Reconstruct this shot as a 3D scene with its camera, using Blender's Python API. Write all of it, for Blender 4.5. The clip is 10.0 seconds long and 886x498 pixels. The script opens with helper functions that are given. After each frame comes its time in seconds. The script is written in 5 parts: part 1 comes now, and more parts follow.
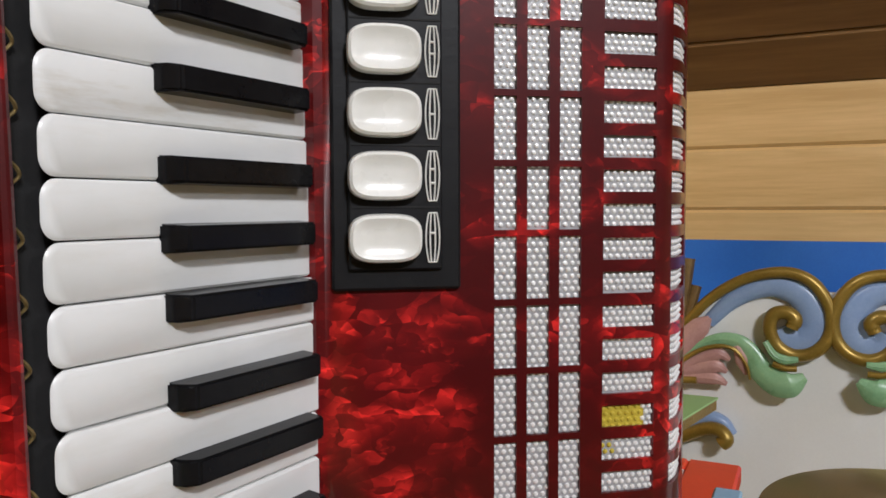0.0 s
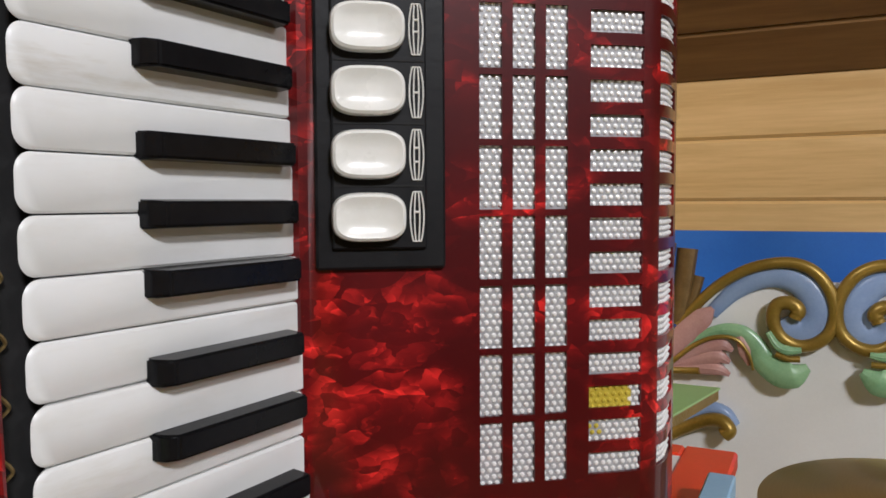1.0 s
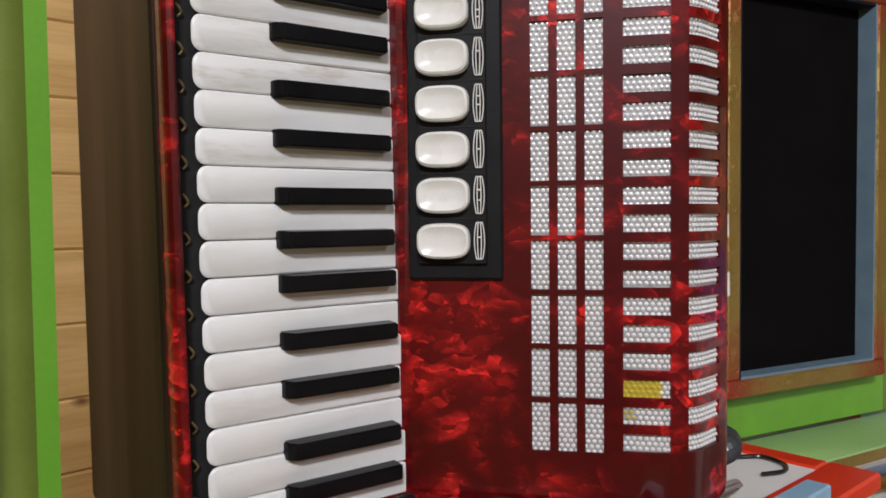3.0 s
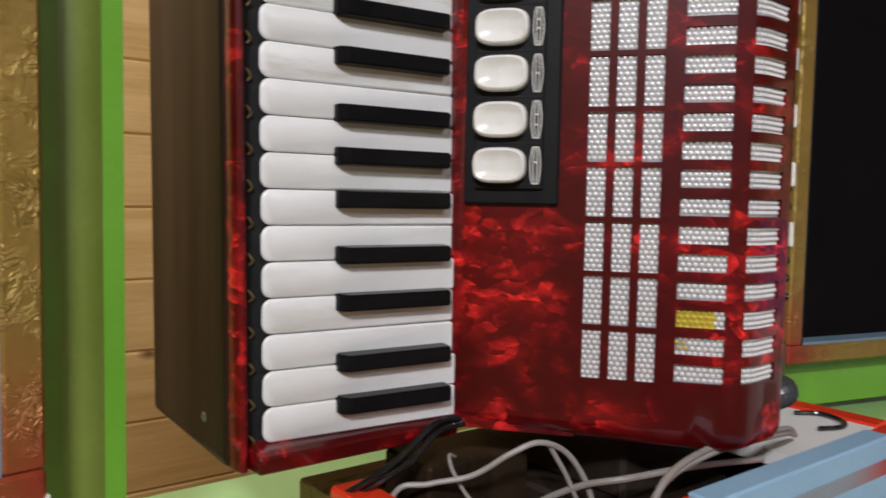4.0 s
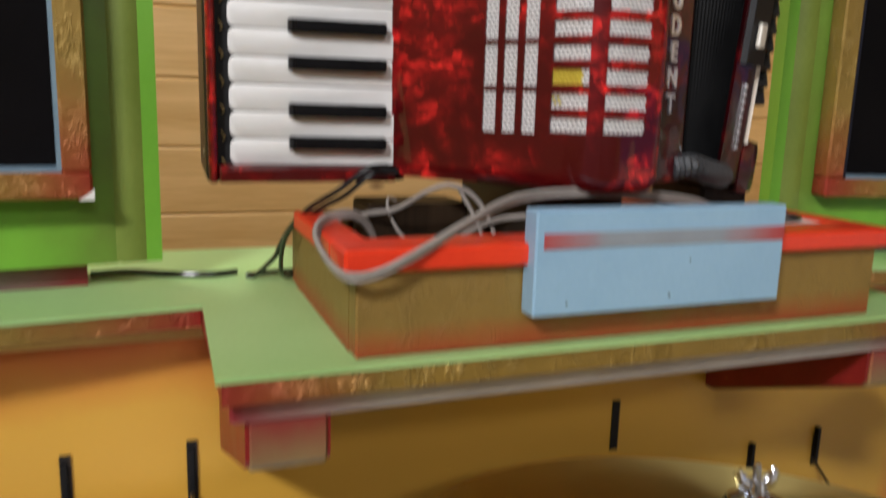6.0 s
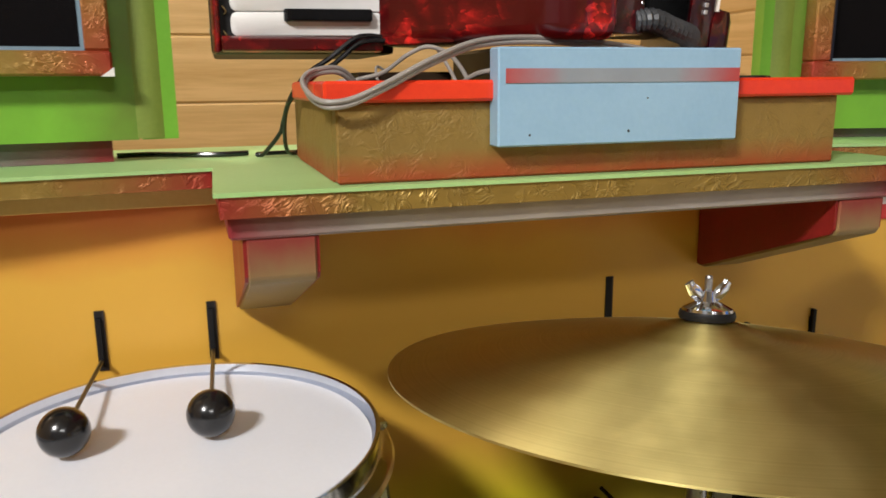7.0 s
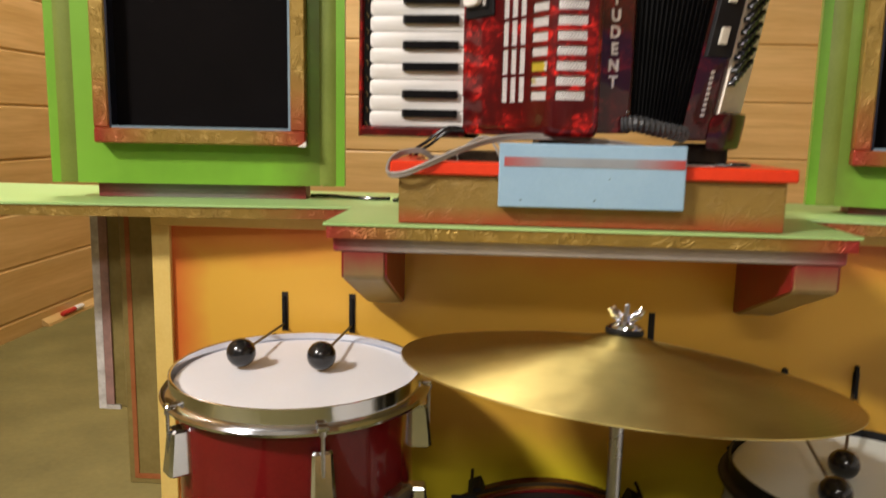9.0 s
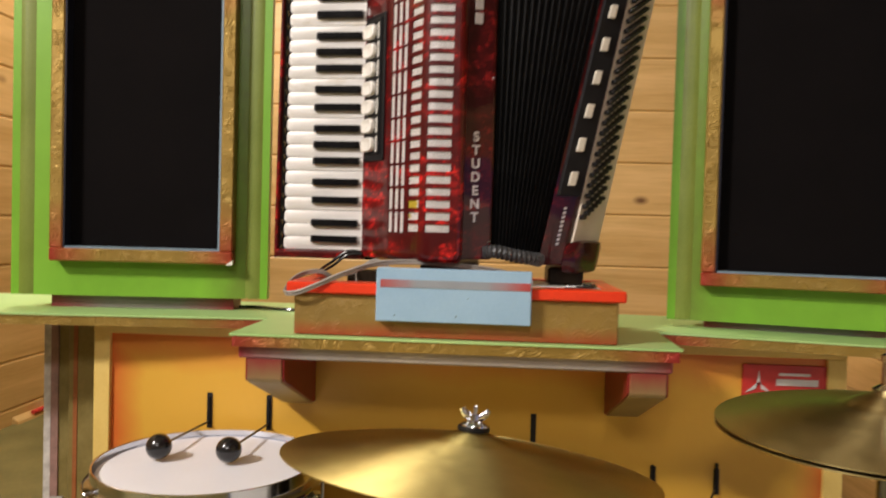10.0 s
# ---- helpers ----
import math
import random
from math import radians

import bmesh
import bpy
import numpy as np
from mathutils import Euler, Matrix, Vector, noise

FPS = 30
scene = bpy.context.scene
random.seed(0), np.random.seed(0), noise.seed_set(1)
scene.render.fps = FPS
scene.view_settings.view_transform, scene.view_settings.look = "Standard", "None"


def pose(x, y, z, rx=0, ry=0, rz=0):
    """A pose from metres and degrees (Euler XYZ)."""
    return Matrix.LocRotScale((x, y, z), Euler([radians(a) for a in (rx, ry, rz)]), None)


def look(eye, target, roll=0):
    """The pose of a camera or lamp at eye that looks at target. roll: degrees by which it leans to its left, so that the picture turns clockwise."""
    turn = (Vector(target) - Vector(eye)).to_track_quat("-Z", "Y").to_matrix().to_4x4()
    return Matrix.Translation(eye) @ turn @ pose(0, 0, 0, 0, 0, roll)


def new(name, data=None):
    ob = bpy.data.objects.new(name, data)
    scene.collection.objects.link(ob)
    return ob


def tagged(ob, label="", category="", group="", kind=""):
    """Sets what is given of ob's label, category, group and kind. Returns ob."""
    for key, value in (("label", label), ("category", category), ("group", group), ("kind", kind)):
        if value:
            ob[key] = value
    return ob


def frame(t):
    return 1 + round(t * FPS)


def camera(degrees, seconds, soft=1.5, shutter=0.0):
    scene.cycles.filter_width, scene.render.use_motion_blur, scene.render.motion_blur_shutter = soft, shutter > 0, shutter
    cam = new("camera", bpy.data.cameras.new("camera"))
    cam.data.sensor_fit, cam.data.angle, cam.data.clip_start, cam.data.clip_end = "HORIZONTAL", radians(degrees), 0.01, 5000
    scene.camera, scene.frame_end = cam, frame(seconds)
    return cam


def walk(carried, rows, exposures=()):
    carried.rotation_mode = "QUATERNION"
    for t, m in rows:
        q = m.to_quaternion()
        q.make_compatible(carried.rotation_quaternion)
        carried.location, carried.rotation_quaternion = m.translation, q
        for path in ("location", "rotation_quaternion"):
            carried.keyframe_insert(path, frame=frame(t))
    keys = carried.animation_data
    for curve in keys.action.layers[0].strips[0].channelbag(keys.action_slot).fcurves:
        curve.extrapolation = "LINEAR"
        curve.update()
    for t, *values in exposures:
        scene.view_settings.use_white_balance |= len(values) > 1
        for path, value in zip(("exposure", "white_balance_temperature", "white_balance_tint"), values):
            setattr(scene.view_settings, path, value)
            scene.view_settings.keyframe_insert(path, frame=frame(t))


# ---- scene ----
cam = camera(59.7, 10.0, 1.6, 0.5)
METRES, EYE, TILT, LEAN, TURN = 0.75, 1.6, 0.0, 0.0, -61.7
PATH = [
    (0, (0.004, 0.062, 1.73), (1.806, 0.922, 1.623), -0.2),
    (0.5, (0.005, 0.058, 1.729), (1.808, 0.916, 1.619), -0.3),
    (1, (0.009, 0.053, 1.723), (1.802, 0.932, 1.603), -0.3),
    (1.5, (0.007, 0.028, 1.727), (1.759, 0.989, 1.641), -0.7),
    (1.7, (0.007, 0.010, 1.728), (1.720, 1.039, 1.650), -0.8),
    (2, (0.004, -0.018, 1.729), (1.633, 1.142, 1.687), -0.9),
    (2.2, (-0.001, -0.034, 1.731), (1.551, 1.227, 1.698), -1.1),
    (3.3, (-0.011, -0.122, 1.73), (1.3, 1.385, 1.641), -0.5),
    (3.5, (-0.006, -0.12, 1.712), (1.331, 1.364, 1.623), -0.8),
    (4, (-0.011, -0.117, 1.696), (1.2, 1.47, 1.569), 1.1),
    (4.3, (-0.035, -0.109, 1.709), (1.149, 1.502, 1.659), 0.3),
    (4.5, (-0.046, -0.106, 1.716), (1.168, 1.479, 1.592), 0.0),
    (4.7, (-0.039, -0.112, 1.709), (1.206, 1.444, 1.533), 0.1),
    (5, (-0.01, -0.14, 1.688), (1.194, 1.444, 1.485), -0.1),
    (5.3, (0.027, -0.188, 1.670), (1.064, 1.511, 1.473), 0.2),
    (5.5, (0.055, -0.228, 1.659), (0.937, 1.55, 1.419), 1.0),
    (6, (0.105, -0.321, 1.611), (0.81, 1.514, 1.242), 1.7),
    (6.2, (0.099, -0.335, 1.581), (0.818, 1.477, 1.133), -0.1),
    (7.3, (0.165, -0.439, 1.522), (0.588, 1.471, 1.107), 0.2),
    (7.5, (0.199, -0.461, 1.527), (0.42, 1.465, 1.032), 1.6),
    (8, (0.244, -0.533, 1.521), (0.175, 1.405, 1.032), 0.9),
    (8.5, (0.256, -0.641, 1.516), (0.2, 1.304, 1.057), 0.2),
    (8.7, (0.273, -0.682, 1.529), (0.197, 1.277, 1.131), 0.3),
    (9, (0.32, -0.735, 1.565), (0.201, 1.236, 1.249), 1.2),
    (9.3, (0.386, -0.781, 1.577), (0.193, 1.193, 1.326), 2.0),
    (9.5, (0.426, -0.81, 1.579), (0.238, 1.173, 1.4), 2.4),
    (10, (0.473, -0.879, 1.603), (0.349, 1.116, 1.544), 1.6),
]
EXPOSURES = [(0, -0.72, 5550, 12), (3.5, -0.75, 5600, 14), (5.5, -0.72, 5650, 13), (7.5, -0.22, 6100, 11), (9, -0.32, 6450, 14), (10, -0.34, 6500, 16)]
walk(cam, [(t, look(eye, target, roll)) for t, eye, target, roll in PATH], EXPOSURES)

# ---- world and lights ----
world = bpy.data.worlds.new("World")
scene.world = world
world.use_nodes = True
world.node_tree.nodes["Background"].inputs["Color"].default_value = (0.95, 0.86, 0.72, 1)
world.node_tree.nodes["Background"].inputs["Strength"].default_value = 0.06


def area_lamp(name, eye, target, sx, sy, power, color):
    data = bpy.data.lights.new(name, "AREA")
    data.shape, data.size, data.size_y, data.energy, data.color = "RECTANGLE", sx, sy, power, color
    ob = new(name, data)
    ob.matrix_world = look(eye, target)
    return ob



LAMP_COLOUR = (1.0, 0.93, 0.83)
area_lamp("unseen_lamp_light", (-1.40, -1.62, 3.22), (0.3, 0.2, 1.4), 0.5, 0.22, 114, LAMP_COLOUR)
# Added front fill for the drums and lower panel, from no seen lamp.
area_lamp("unseen_lamp_light", (0.30, -3.10, 3.21), (0.4, 0.1, 1.2), 1.0, 0.35, 36, LAMP_COLOUR)
# Added lamp that brightens the west and north walls; no such source is seen.
area_lamp("unseen_lamp_light", (-0.68, 0.95, 3.22), (-0.72, 1.2, 1.3), 1.0, 0.22, 52, LAMP_COLOUR)

# ---- materials ----
def tree_of(name):
    m = bpy.data.materials.new(name)
    m.use_nodes = True
    t = m.node_tree
    return m, t, t.nodes["Principled BSDF"]


def add(t, kind, **inputs):
    n = t.nodes.new(kind)
    for key, value in inputs.items():
        n.inputs[key.replace("_", " ")].default_value = value
    return n


def ramp(t, source, stops):
    r = t.nodes.new("ShaderNodeValToRGB")
    while len(r.color_ramp.elements) < len(stops):
        r.color_ramp.elements.new(0.5)
    for e, (at, col) in zip(r.color_ramp.elements, stops):
        e.position, e.color = at, (*col, 1)
    t.links.new(source, r.inputs["Fac"])
    return r.outputs["Color"]


def mixed(t, fac, a, b):
    m = t.nodes.new("ShaderNodeMix")
    m.data_type = "RGBA"
    for sock, v in ((m.inputs[0], fac), (m.inputs[6], a), (m.inputs[7], b)):
        if isinstance(v, (int, float)):
            sock.default_value = v
        elif isinstance(v, tuple):
            sock.default_value = (*v, 1)
        else:
            t.links.new(v, sock)
    return m.outputs[2]


def maths(t, op, a, b=0.0, clamp=False):
    m = t.nodes.new("ShaderNodeMath")
    m.operation, m.use_clamp = op, clamp
    for sock, v in ((m.inputs[0], a), (m.inputs[1], b)):
        if isinstance(v, (int, float)):
            sock.default_value = v
        else:
            t.links.new(v, sock)
    return m.outputs[0]


def coords(t, scale=(1, 1, 1), spread=0.0):
    c = t.nodes.new("ShaderNodeTexCoord")
    mp = t.nodes.new("ShaderNodeMapping")
    mp.inputs["Scale"].default_value = scale
    t.links.new(c.outputs["Object"], mp.inputs["Vector"])
    if spread:
        info = t.nodes.new("ShaderNodeObjectInfo")
        t.links.new(maths(t, "MULTIPLY", info.outputs["Random"], spread), mp.inputs["Location"])
    return mp.outputs["Vector"]


def bumped(t, bsdf, height, strength=0.3, dist=0.001):
    b = add(t, "ShaderNodeBump", Strength=strength, Distance=dist)
    t.links.new(height, b.inputs["Height"])
    t.links.new(b.outputs["Normal"], bsdf.inputs["Normal"])


def noise_of(t, vec, scale, detail=4.0, rough=0.55, distortion=0.0):
    n = add(t, "ShaderNodeTexNoise", Scale=scale, Detail=detail, Roughness=rough, Distortion=distortion)
    t.links.new(vec, n.inputs["Vector"])
    return n.outputs["Fac"]


def surface(name, dark, light, rough=0.5, metal=0.0, scale=30.0, fine=250.0, bump=0.15, dist=0.0006, coat=0.0, spread=3.0, spec=0.5):
    """Plain paint, plastic or metal, with wear at two scales."""
    m, t, b = tree_of(name)
    v = coords(t, spread=spread)
    big, small = noise_of(t, v, scale), noise_of(t, v, fine, 3.0)
    t.links.new(ramp(t, maths(t, "ADD", maths(t, "MULTIPLY", big, 0.7), maths(t, "MULTIPLY", small, 0.3)), [(0.32, dark), (0.68, light)]), b.inputs["Base Color"])
    t.links.new(maths(t, "ADD", maths(t, "MULTIPLY", big, 0.16), rough - 0.08), b.inputs["Roughness"])
    b.inputs["Metallic"].default_value = metal
    b.inputs["Coat Weight"].default_value = coat
    b.inputs["Specular IOR Level"].default_value = spec
    if bump:
        bumped(t, b, small, bump, dist)
    return m


def crumple(t, vec, scale, warp):
    """Facets like those of creased foil: each one shades off in a direction of its own."""
    n = add(t, "ShaderNodeTexNoise", Scale=scale * 0.40, Detail=3.0)
    t.links.new(vec, n.inputs["Vector"])
    shift = t.nodes.new("ShaderNodeVectorMath")
    shift.operation = "MULTIPLY_ADD"
    t.links.new(n.outputs["Color"], shift.inputs[0])
    shift.inputs[1].default_value = (warp, warp, warp)
    t.links.new(vec, shift.inputs[2])
    cell = add(t, "ShaderNodeTexVoronoi", Scale=scale)
    t.links.new(shift.outputs[0], cell.inputs["Vector"])
    away = t.nodes.new("ShaderNodeVectorMath")
    away.operation = "SUBTRACT"
    t.links.new(shift.outputs[0], away.inputs[0])
    t.links.new(cell.outputs["Position"], away.inputs[1])
    way = t.nodes.new("ShaderNodeVectorMath")
    way.operation = "SUBTRACT"
    t.links.new(cell.outputs["Color"], way.inputs[0])
    way.inputs[1].default_value = (0.5, 0.5, 0.5)
    dot = t.nodes.new("ShaderNodeVectorMath")
    dot.operation = "DOT_PRODUCT"
    t.links.new(away.outputs[0], dot.inputs[0])
    t.links.new(way.outputs[0], dot.inputs[1])
    return maths(t, "ADD", maths(t, "MULTIPLY", dot.outputs["Value"], scale * 2.0), 0.5, True)


def pearl(name, deep, mid, bright):
    """Marbled celluloid: feathered shards, each shading off its own way, in patches between deep calm areas, under a clear gloss."""
    m, t, b = tree_of(name)
    c = t.nodes.new("ShaderNodeTexCoord")
    mp = t.nodes.new("ShaderNodeMapping")
    mp.inputs["Location"].default_value = (0.12, 0.0, -0.05)
    mp.inputs["Rotation"].default_value = (0.75, 0.2, 0.4)
    mp.inputs["Scale"].default_value = (1.0, 0.55, 1.15)
    t.links.new(c.outputs["Object"], mp.inputs["Vector"])
    v = mp.outputs["Vector"]
    patch = noise_of(t, v, 16.0, 2.0, 0.5, 0.7)
    here = maths(t, "DIVIDE", maths(t, "SUBTRACT", patch, 0.465), 0.17, True)
    big, mid_s, small = crumple(t, v, 40.0, 0.05), crumple(t, v, 92.0, 0.03), crumple(t, v, 210.0, 0.016)
    lit = maths(t, "MULTIPLY", maths(t, "POWER", big, 1.8), maths(t, "ADD", maths(t, "MULTIPLY", maths(t, "POWER", mid_s, 2.2), 1.25), 0.10))
    lit = maths(t, "MULTIPLY", lit, maths(t, "ADD", maths(t, "MULTIPLY", small, 0.8), 0.45))
    spark = maths(t, "MULTIPLY", maths(t, "POWER", small, 5.0), maths(t, "POWER", mid_s, 3.0))
    glow = maths(t, "MULTIPLY", maths(t, "ADD", lit, maths(t, "MULTIPLY", spark, 0.9), True), here, True)
    haze = maths(t, "MULTIPLY", maths(t, "MULTIPLY", big, mid_s), maths(t, "ADD", maths(t, "MULTIPLY", here, 0.8), 0.2))
    tone = maths(t, "ADD", maths(t, "MULTIPLY", patch, 0.55), maths(t, "MULTIPLY", haze, 0.55))
    ground = ramp(t, tone, [(0.26, deep), (0.62, mid)])
    t.links.new(mixed(t, glow, ground, bright), b.inputs["Base Color"])
    b.inputs["Metallic"].default_value = 0.0
    b.inputs["Roughness"].default_value = 0.40
    b.inputs["Specular IOR Level"].default_value = 0.2
    b.inputs["Coat Weight"].default_value = 0.6
    b.inputs["Coat Roughness"].default_value = 0.05
    return m


def pine(name, dark, light, knot=(0.16, 0.07, 0.02), lacquer=0.35, axis=0):
    """Lacquered pine boards: long grain along one axis, with a few knots."""
    m, t, b = tree_of(name)
    stretch = [9.0, 9.0, 9.0]
    stretch[axis] = 0.55
    v = coords(t, tuple(stretch), 11.0)
    broad = noise_of(t, v, 2.2, 3.0, 0.5, 0.6)
    grain = noise_of(t, v, 13.0, 5.0, 0.65, 0.3)
    base = ramp(t, maths(t, "ADD", maths(t, "MULTIPLY", broad, 0.62), maths(t, "MULTIPLY", grain, 0.38)), [(0.36, dark), (0.62, light)])
    kn = [11.0, 11.0, 11.0]
    kn[axis] = 6.0
    k = add(t, "ShaderNodeTexVoronoi", Scale=0.62, Randomness=1.0)
    t.links.new(coords(t, tuple(kn), 23.0), k.inputs["Vector"])
    spot = maths(t, "SUBTRACT", 1.0, maths(t, "MULTIPLY", k.outputs["Distance"], 8.0), True)
    t.links.new(mixed(t, maths(t, "MULTIPLY", spot, 1.3, True), base, knot), b.inputs["Base Color"])
    b.inputs["Roughness"].default_value = 0.42
    b.inputs["Coat Weight"].default_value = lacquer
    b.inputs["Coat Roughness"].default_value = 0.25
    bumped(t, b, grain, 0.12, 0.0006)
    return m


def veins(t, v):
    """Sparse raised wrinkles with quiet patches between."""
    w = noise_of(t, v, 62.0, 4.0, 0.6, 1.4)
    line = maths(t, "SUBTRACT", 1.0, maths(t, "MULTIPLY", maths(t, "ABSOLUTE", maths(t, "SUBTRACT", w, 0.5)), 13.0), True)
    calm = maths(t, "DIVIDE", maths(t, "SUBTRACT", noise_of(t, v, 34.0, 2.0), 0.40), 0.22, True)
    return maths(t, "ADD", maths(t, "MULTIPLY", line, calm), maths(t, "MULTIPLY", noise_of(t, v, 180.0, 3.0), 0.25))


def blush(name, ground, tint, lo, hi, axis, metal=0.0, rough=0.5, crinkle=0.0, both=True, tint2=None, length=0.08):
    """A painted face whose two ends are sprayed over with another colour (lo and hi: its ends along the axis, in metres)."""
    m, t, b = tree_of(name)
    c = t.nodes.new("ShaderNodeTexCoord")
    sep = t.nodes.new("ShaderNodeSeparateXYZ")
    t.links.new(c.outputs["Object"], sep.inputs[0])
    v = coords(t)
    cloud = noise_of(t, v, 40.0, 4.0)
    at = maths(t, "ADD", sep.outputs[axis], maths(t, "MULTIPLY", maths(t, "SUBTRACT", cloud, 0.5), length * 0.6))
    a = maths(t, "DIVIDE", maths(t, "SUBTRACT", lo + length, at), length, True)
    z = maths(t, "DIVIDE", maths(t, "SUBTRACT", at, hi - length), length, True) if both else 0.0
    ground_c = ramp(t, noise_of(t, v, 16.0), [(0.3, tuple(x * 0.8 for x in ground)), (0.7, ground)])
    col = mixed(t, maths(t, "MULTIPLY", a, 0.95, True), ground_c, tint)
    if both:
        col = mixed(t, maths(t, "MULTIPLY", z, 0.95, True), col, tint2 or tint)
    t.links.new(col, b.inputs["Base Color"])
    b.inputs["Metallic"].default_value = metal
    b.inputs["Roughness"].default_value = rough
    if crinkle:
        bumped(t, b, veins(t, v), crinkle, 0.0020)
    else:
        bumped(t, b, noise_of(t, v, 260.0, 3.0), 0.1, 0.0005)
    return m


GREEN, GOLD, RED = (0.20, 0.46, 0.035), (0.36, 0.235, 0.05), (0.40, 0.035, 0.02)
M_PEARL = pearl("red_pearl_celluloid", (0.060, 0.0010, 0.0018), (0.200, 0.0030, 0.0045), (0.95, 0.030, 0.022))
M_PEARL_DARK = pearl("wine_pearl_celluloid", (0.030, 0.0012, 0.003), (0.085, 0.003, 0.006), (0.30, 0.014, 0.014))
M_BLACKKEY = surface("black_key_plastic", (0.005, 0.005, 0.006), (0.009, 0.009, 0.010), 0.20, bump=0.05, coat=0.0, spec=0.16)
M_BLACK = surface("black_plastic", (0.008, 0.008, 0.009), (0.013, 0.013, 0.014), 0.45, bump=0.2, spec=0.18)
M_SWITCH = surface("cream_switch_plastic", (0.78, 0.77, 0.72), (0.85, 0.84, 0.80), 0.28, scale=40, bump=0.02, coat=0.3)
M_MESH = surface("silver_grille_cloth", (0.88, 0.87, 0.86), (0.96, 0.95, 0.94), 0.24, metal=0.15, scale=300, bump=0.05, spec=0.9)
M_MESHBACK = surface("grey_grille_ground", (0.30, 0.30, 0.31), (0.46, 0.46, 0.47), 0.5, metal=0.2, scale=300, bump=0.1)
M_MESHYELLOW = surface("yellow_grille_cloth", (0.48, 0.37, 0.03), (0.62, 0.50, 0.06), 0.35, metal=0.2, scale=300, bump=0.05)
M_LETTER = surface("chrome_letter", (0.66, 0.65, 0.66), (0.80, 0.79, 0.80), 0.3, metal=0.6, bump=0.03)
M_CASE = pine("dark_brown_wood_veneer", (0.009, 0.0055, 0.0032), (0.036, 0.022, 0.012), (0.008, 0.005, 0.003), 0.0, 2)
M_CASE.node_tree.nodes["Principled BSDF"].inputs["Specular IOR Level"].default_value = 0.15
M_BELLOWS = surface("black_bellows_cloth", (0.005, 0.005, 0.0055), (0.010, 0.010, 0.0105), 0.6, bump=0.3, spec=0.2)
M_BASSPANEL = surface("cream_bass_panel", (0.60, 0.53, 0.43), (0.70, 0.62, 0.51), 0.4, bump=0.05)
M_TAB = surface("ivory_tab", (0.66, 0.62, 0.52), (0.76, 0.72, 0.62), 0.3, bump=0.03)
M_HOSE = surface("grey_ribbed_hose", (0.045, 0.047, 0.05), (0.09, 0.094, 0.10), 0.35, metal=0.3, bump=0.1)
M_KEYBED = surface("black_felt_keybed", (0.006, 0.006, 0.006), (0.014, 0.013, 0.013), 0.8, bump=0.3)
M_BRASS = surface("brass_spring", (0.28, 0.20, 0.075), (0.42, 0.31, 0.13), 0.4, metal=0.7, bump=0.05)
M_PINE = pine("pine_board", (0.54, 0.335, 0.110), (0.71, 0.480, 0.200), axis=0)
M_PINE_Y = pine("pine_board_along_y", (0.54, 0.335, 0.110), (0.71, 0.480, 0.200), axis=1)
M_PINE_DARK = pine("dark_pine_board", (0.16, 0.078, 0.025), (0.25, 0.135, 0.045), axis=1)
M_GREEN = surface("green_gloss_paint", (0.150, 0.385, 0.024), (0.195, 0.45, 0.038), 0.36, scale=9, bump=0.08, coat=0.2)
M_GREENTOP = surface("light_green_paint", (0.34, 0.56, 0.19), (0.42, 0.64, 0.27), 0.42, scale=7, bump=0.08)
M_CLOTH = surface("black_speaker_cloth", (0.0032, 0.0026, 0.0028), (0.0056, 0.0046, 0.0049), 0.9, scale=12, fine=900, bump=0.4, spec=0.08)
M_LBLUE = surface("light_blue_paint", (0.27, 0.45, 0.63), (0.33, 0.52, 0.70), 0.45, scale=12, bump=0.08)
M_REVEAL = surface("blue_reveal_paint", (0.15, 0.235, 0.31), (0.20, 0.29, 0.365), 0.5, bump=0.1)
M_REDRIM = surface("orange_red_paint", (0.72, 0.035, 0.008), (0.85, 0.055, 0.012), 0.36, scale=14, bump=0.06, coat=0.2)
M_WHITE = surface("white_board_paint", (0.83, 0.82, 0.79), (0.89, 0.88, 0.85), 0.5, scale=6, bump=0.06)
M_CREAM = surface("cream_yellow_paint", (0.70, 0.49, 0.12), (0.80, 0.60, 0.19), 0.5, scale=9, bump=0.1)
M_CHROME = surface("chrome", (0.68, 0.71, 0.78), (0.77, 0.80, 0.86), 0.12, metal=1.0, bump=0.02)
M_STEEL = surface("worn_steel", (0.40, 0.41, 0.45), (0.54, 0.55, 0.58), 0.28, metal=1.0, bump=0.05)
M_DRUMRED = surface("red_lacquered_shell", (0.115, 0.005, 0.006), (0.175, 0.008, 0.009), 0.18, scale=8, bump=0.02, coat=0.5, spec=0.15)
M_HEAD = surface("white_drum_head", (0.79, 0.81, 0.87), (0.84, 0.86, 0.92), 0.5, scale=10, bump=0.04)
M_HEAD_OLD = surface("grey_white_drum_head", (0.76, 0.83, 0.79), (0.84, 0.90, 0.86), 0.45, scale=10, bump=0.04)
M_WINE = surface("wine_red_head", (0.055, 0.002, 0.005), (0.09, 0.004, 0.007), 0.22, scale=8, bump=0.02, coat=0.2, spec=0.15)
M_RUBBER = surface("black_ball", (0.006, 0.006, 0.007), (0.012, 0.012, 0.013), 0.2, bump=0.02, coat=0.3)
M_CARPET = surface("grey_green_floor", (0.120, 0.103, 0.026), (0.190, 0.162, 0.046), 0.7, scale=7, fine=90, bump=0.2)
M_DARK = surface("dark_stained_wood", (0.018, 0.012, 0.009), (0.036, 0.025, 0.018), 0.5, bump=0.15)
M_CABLEGREY = surface("grey_cable", (0.26, 0.235, 0.21), (0.36, 0.33, 0.30), 0.45, bump=0.05)
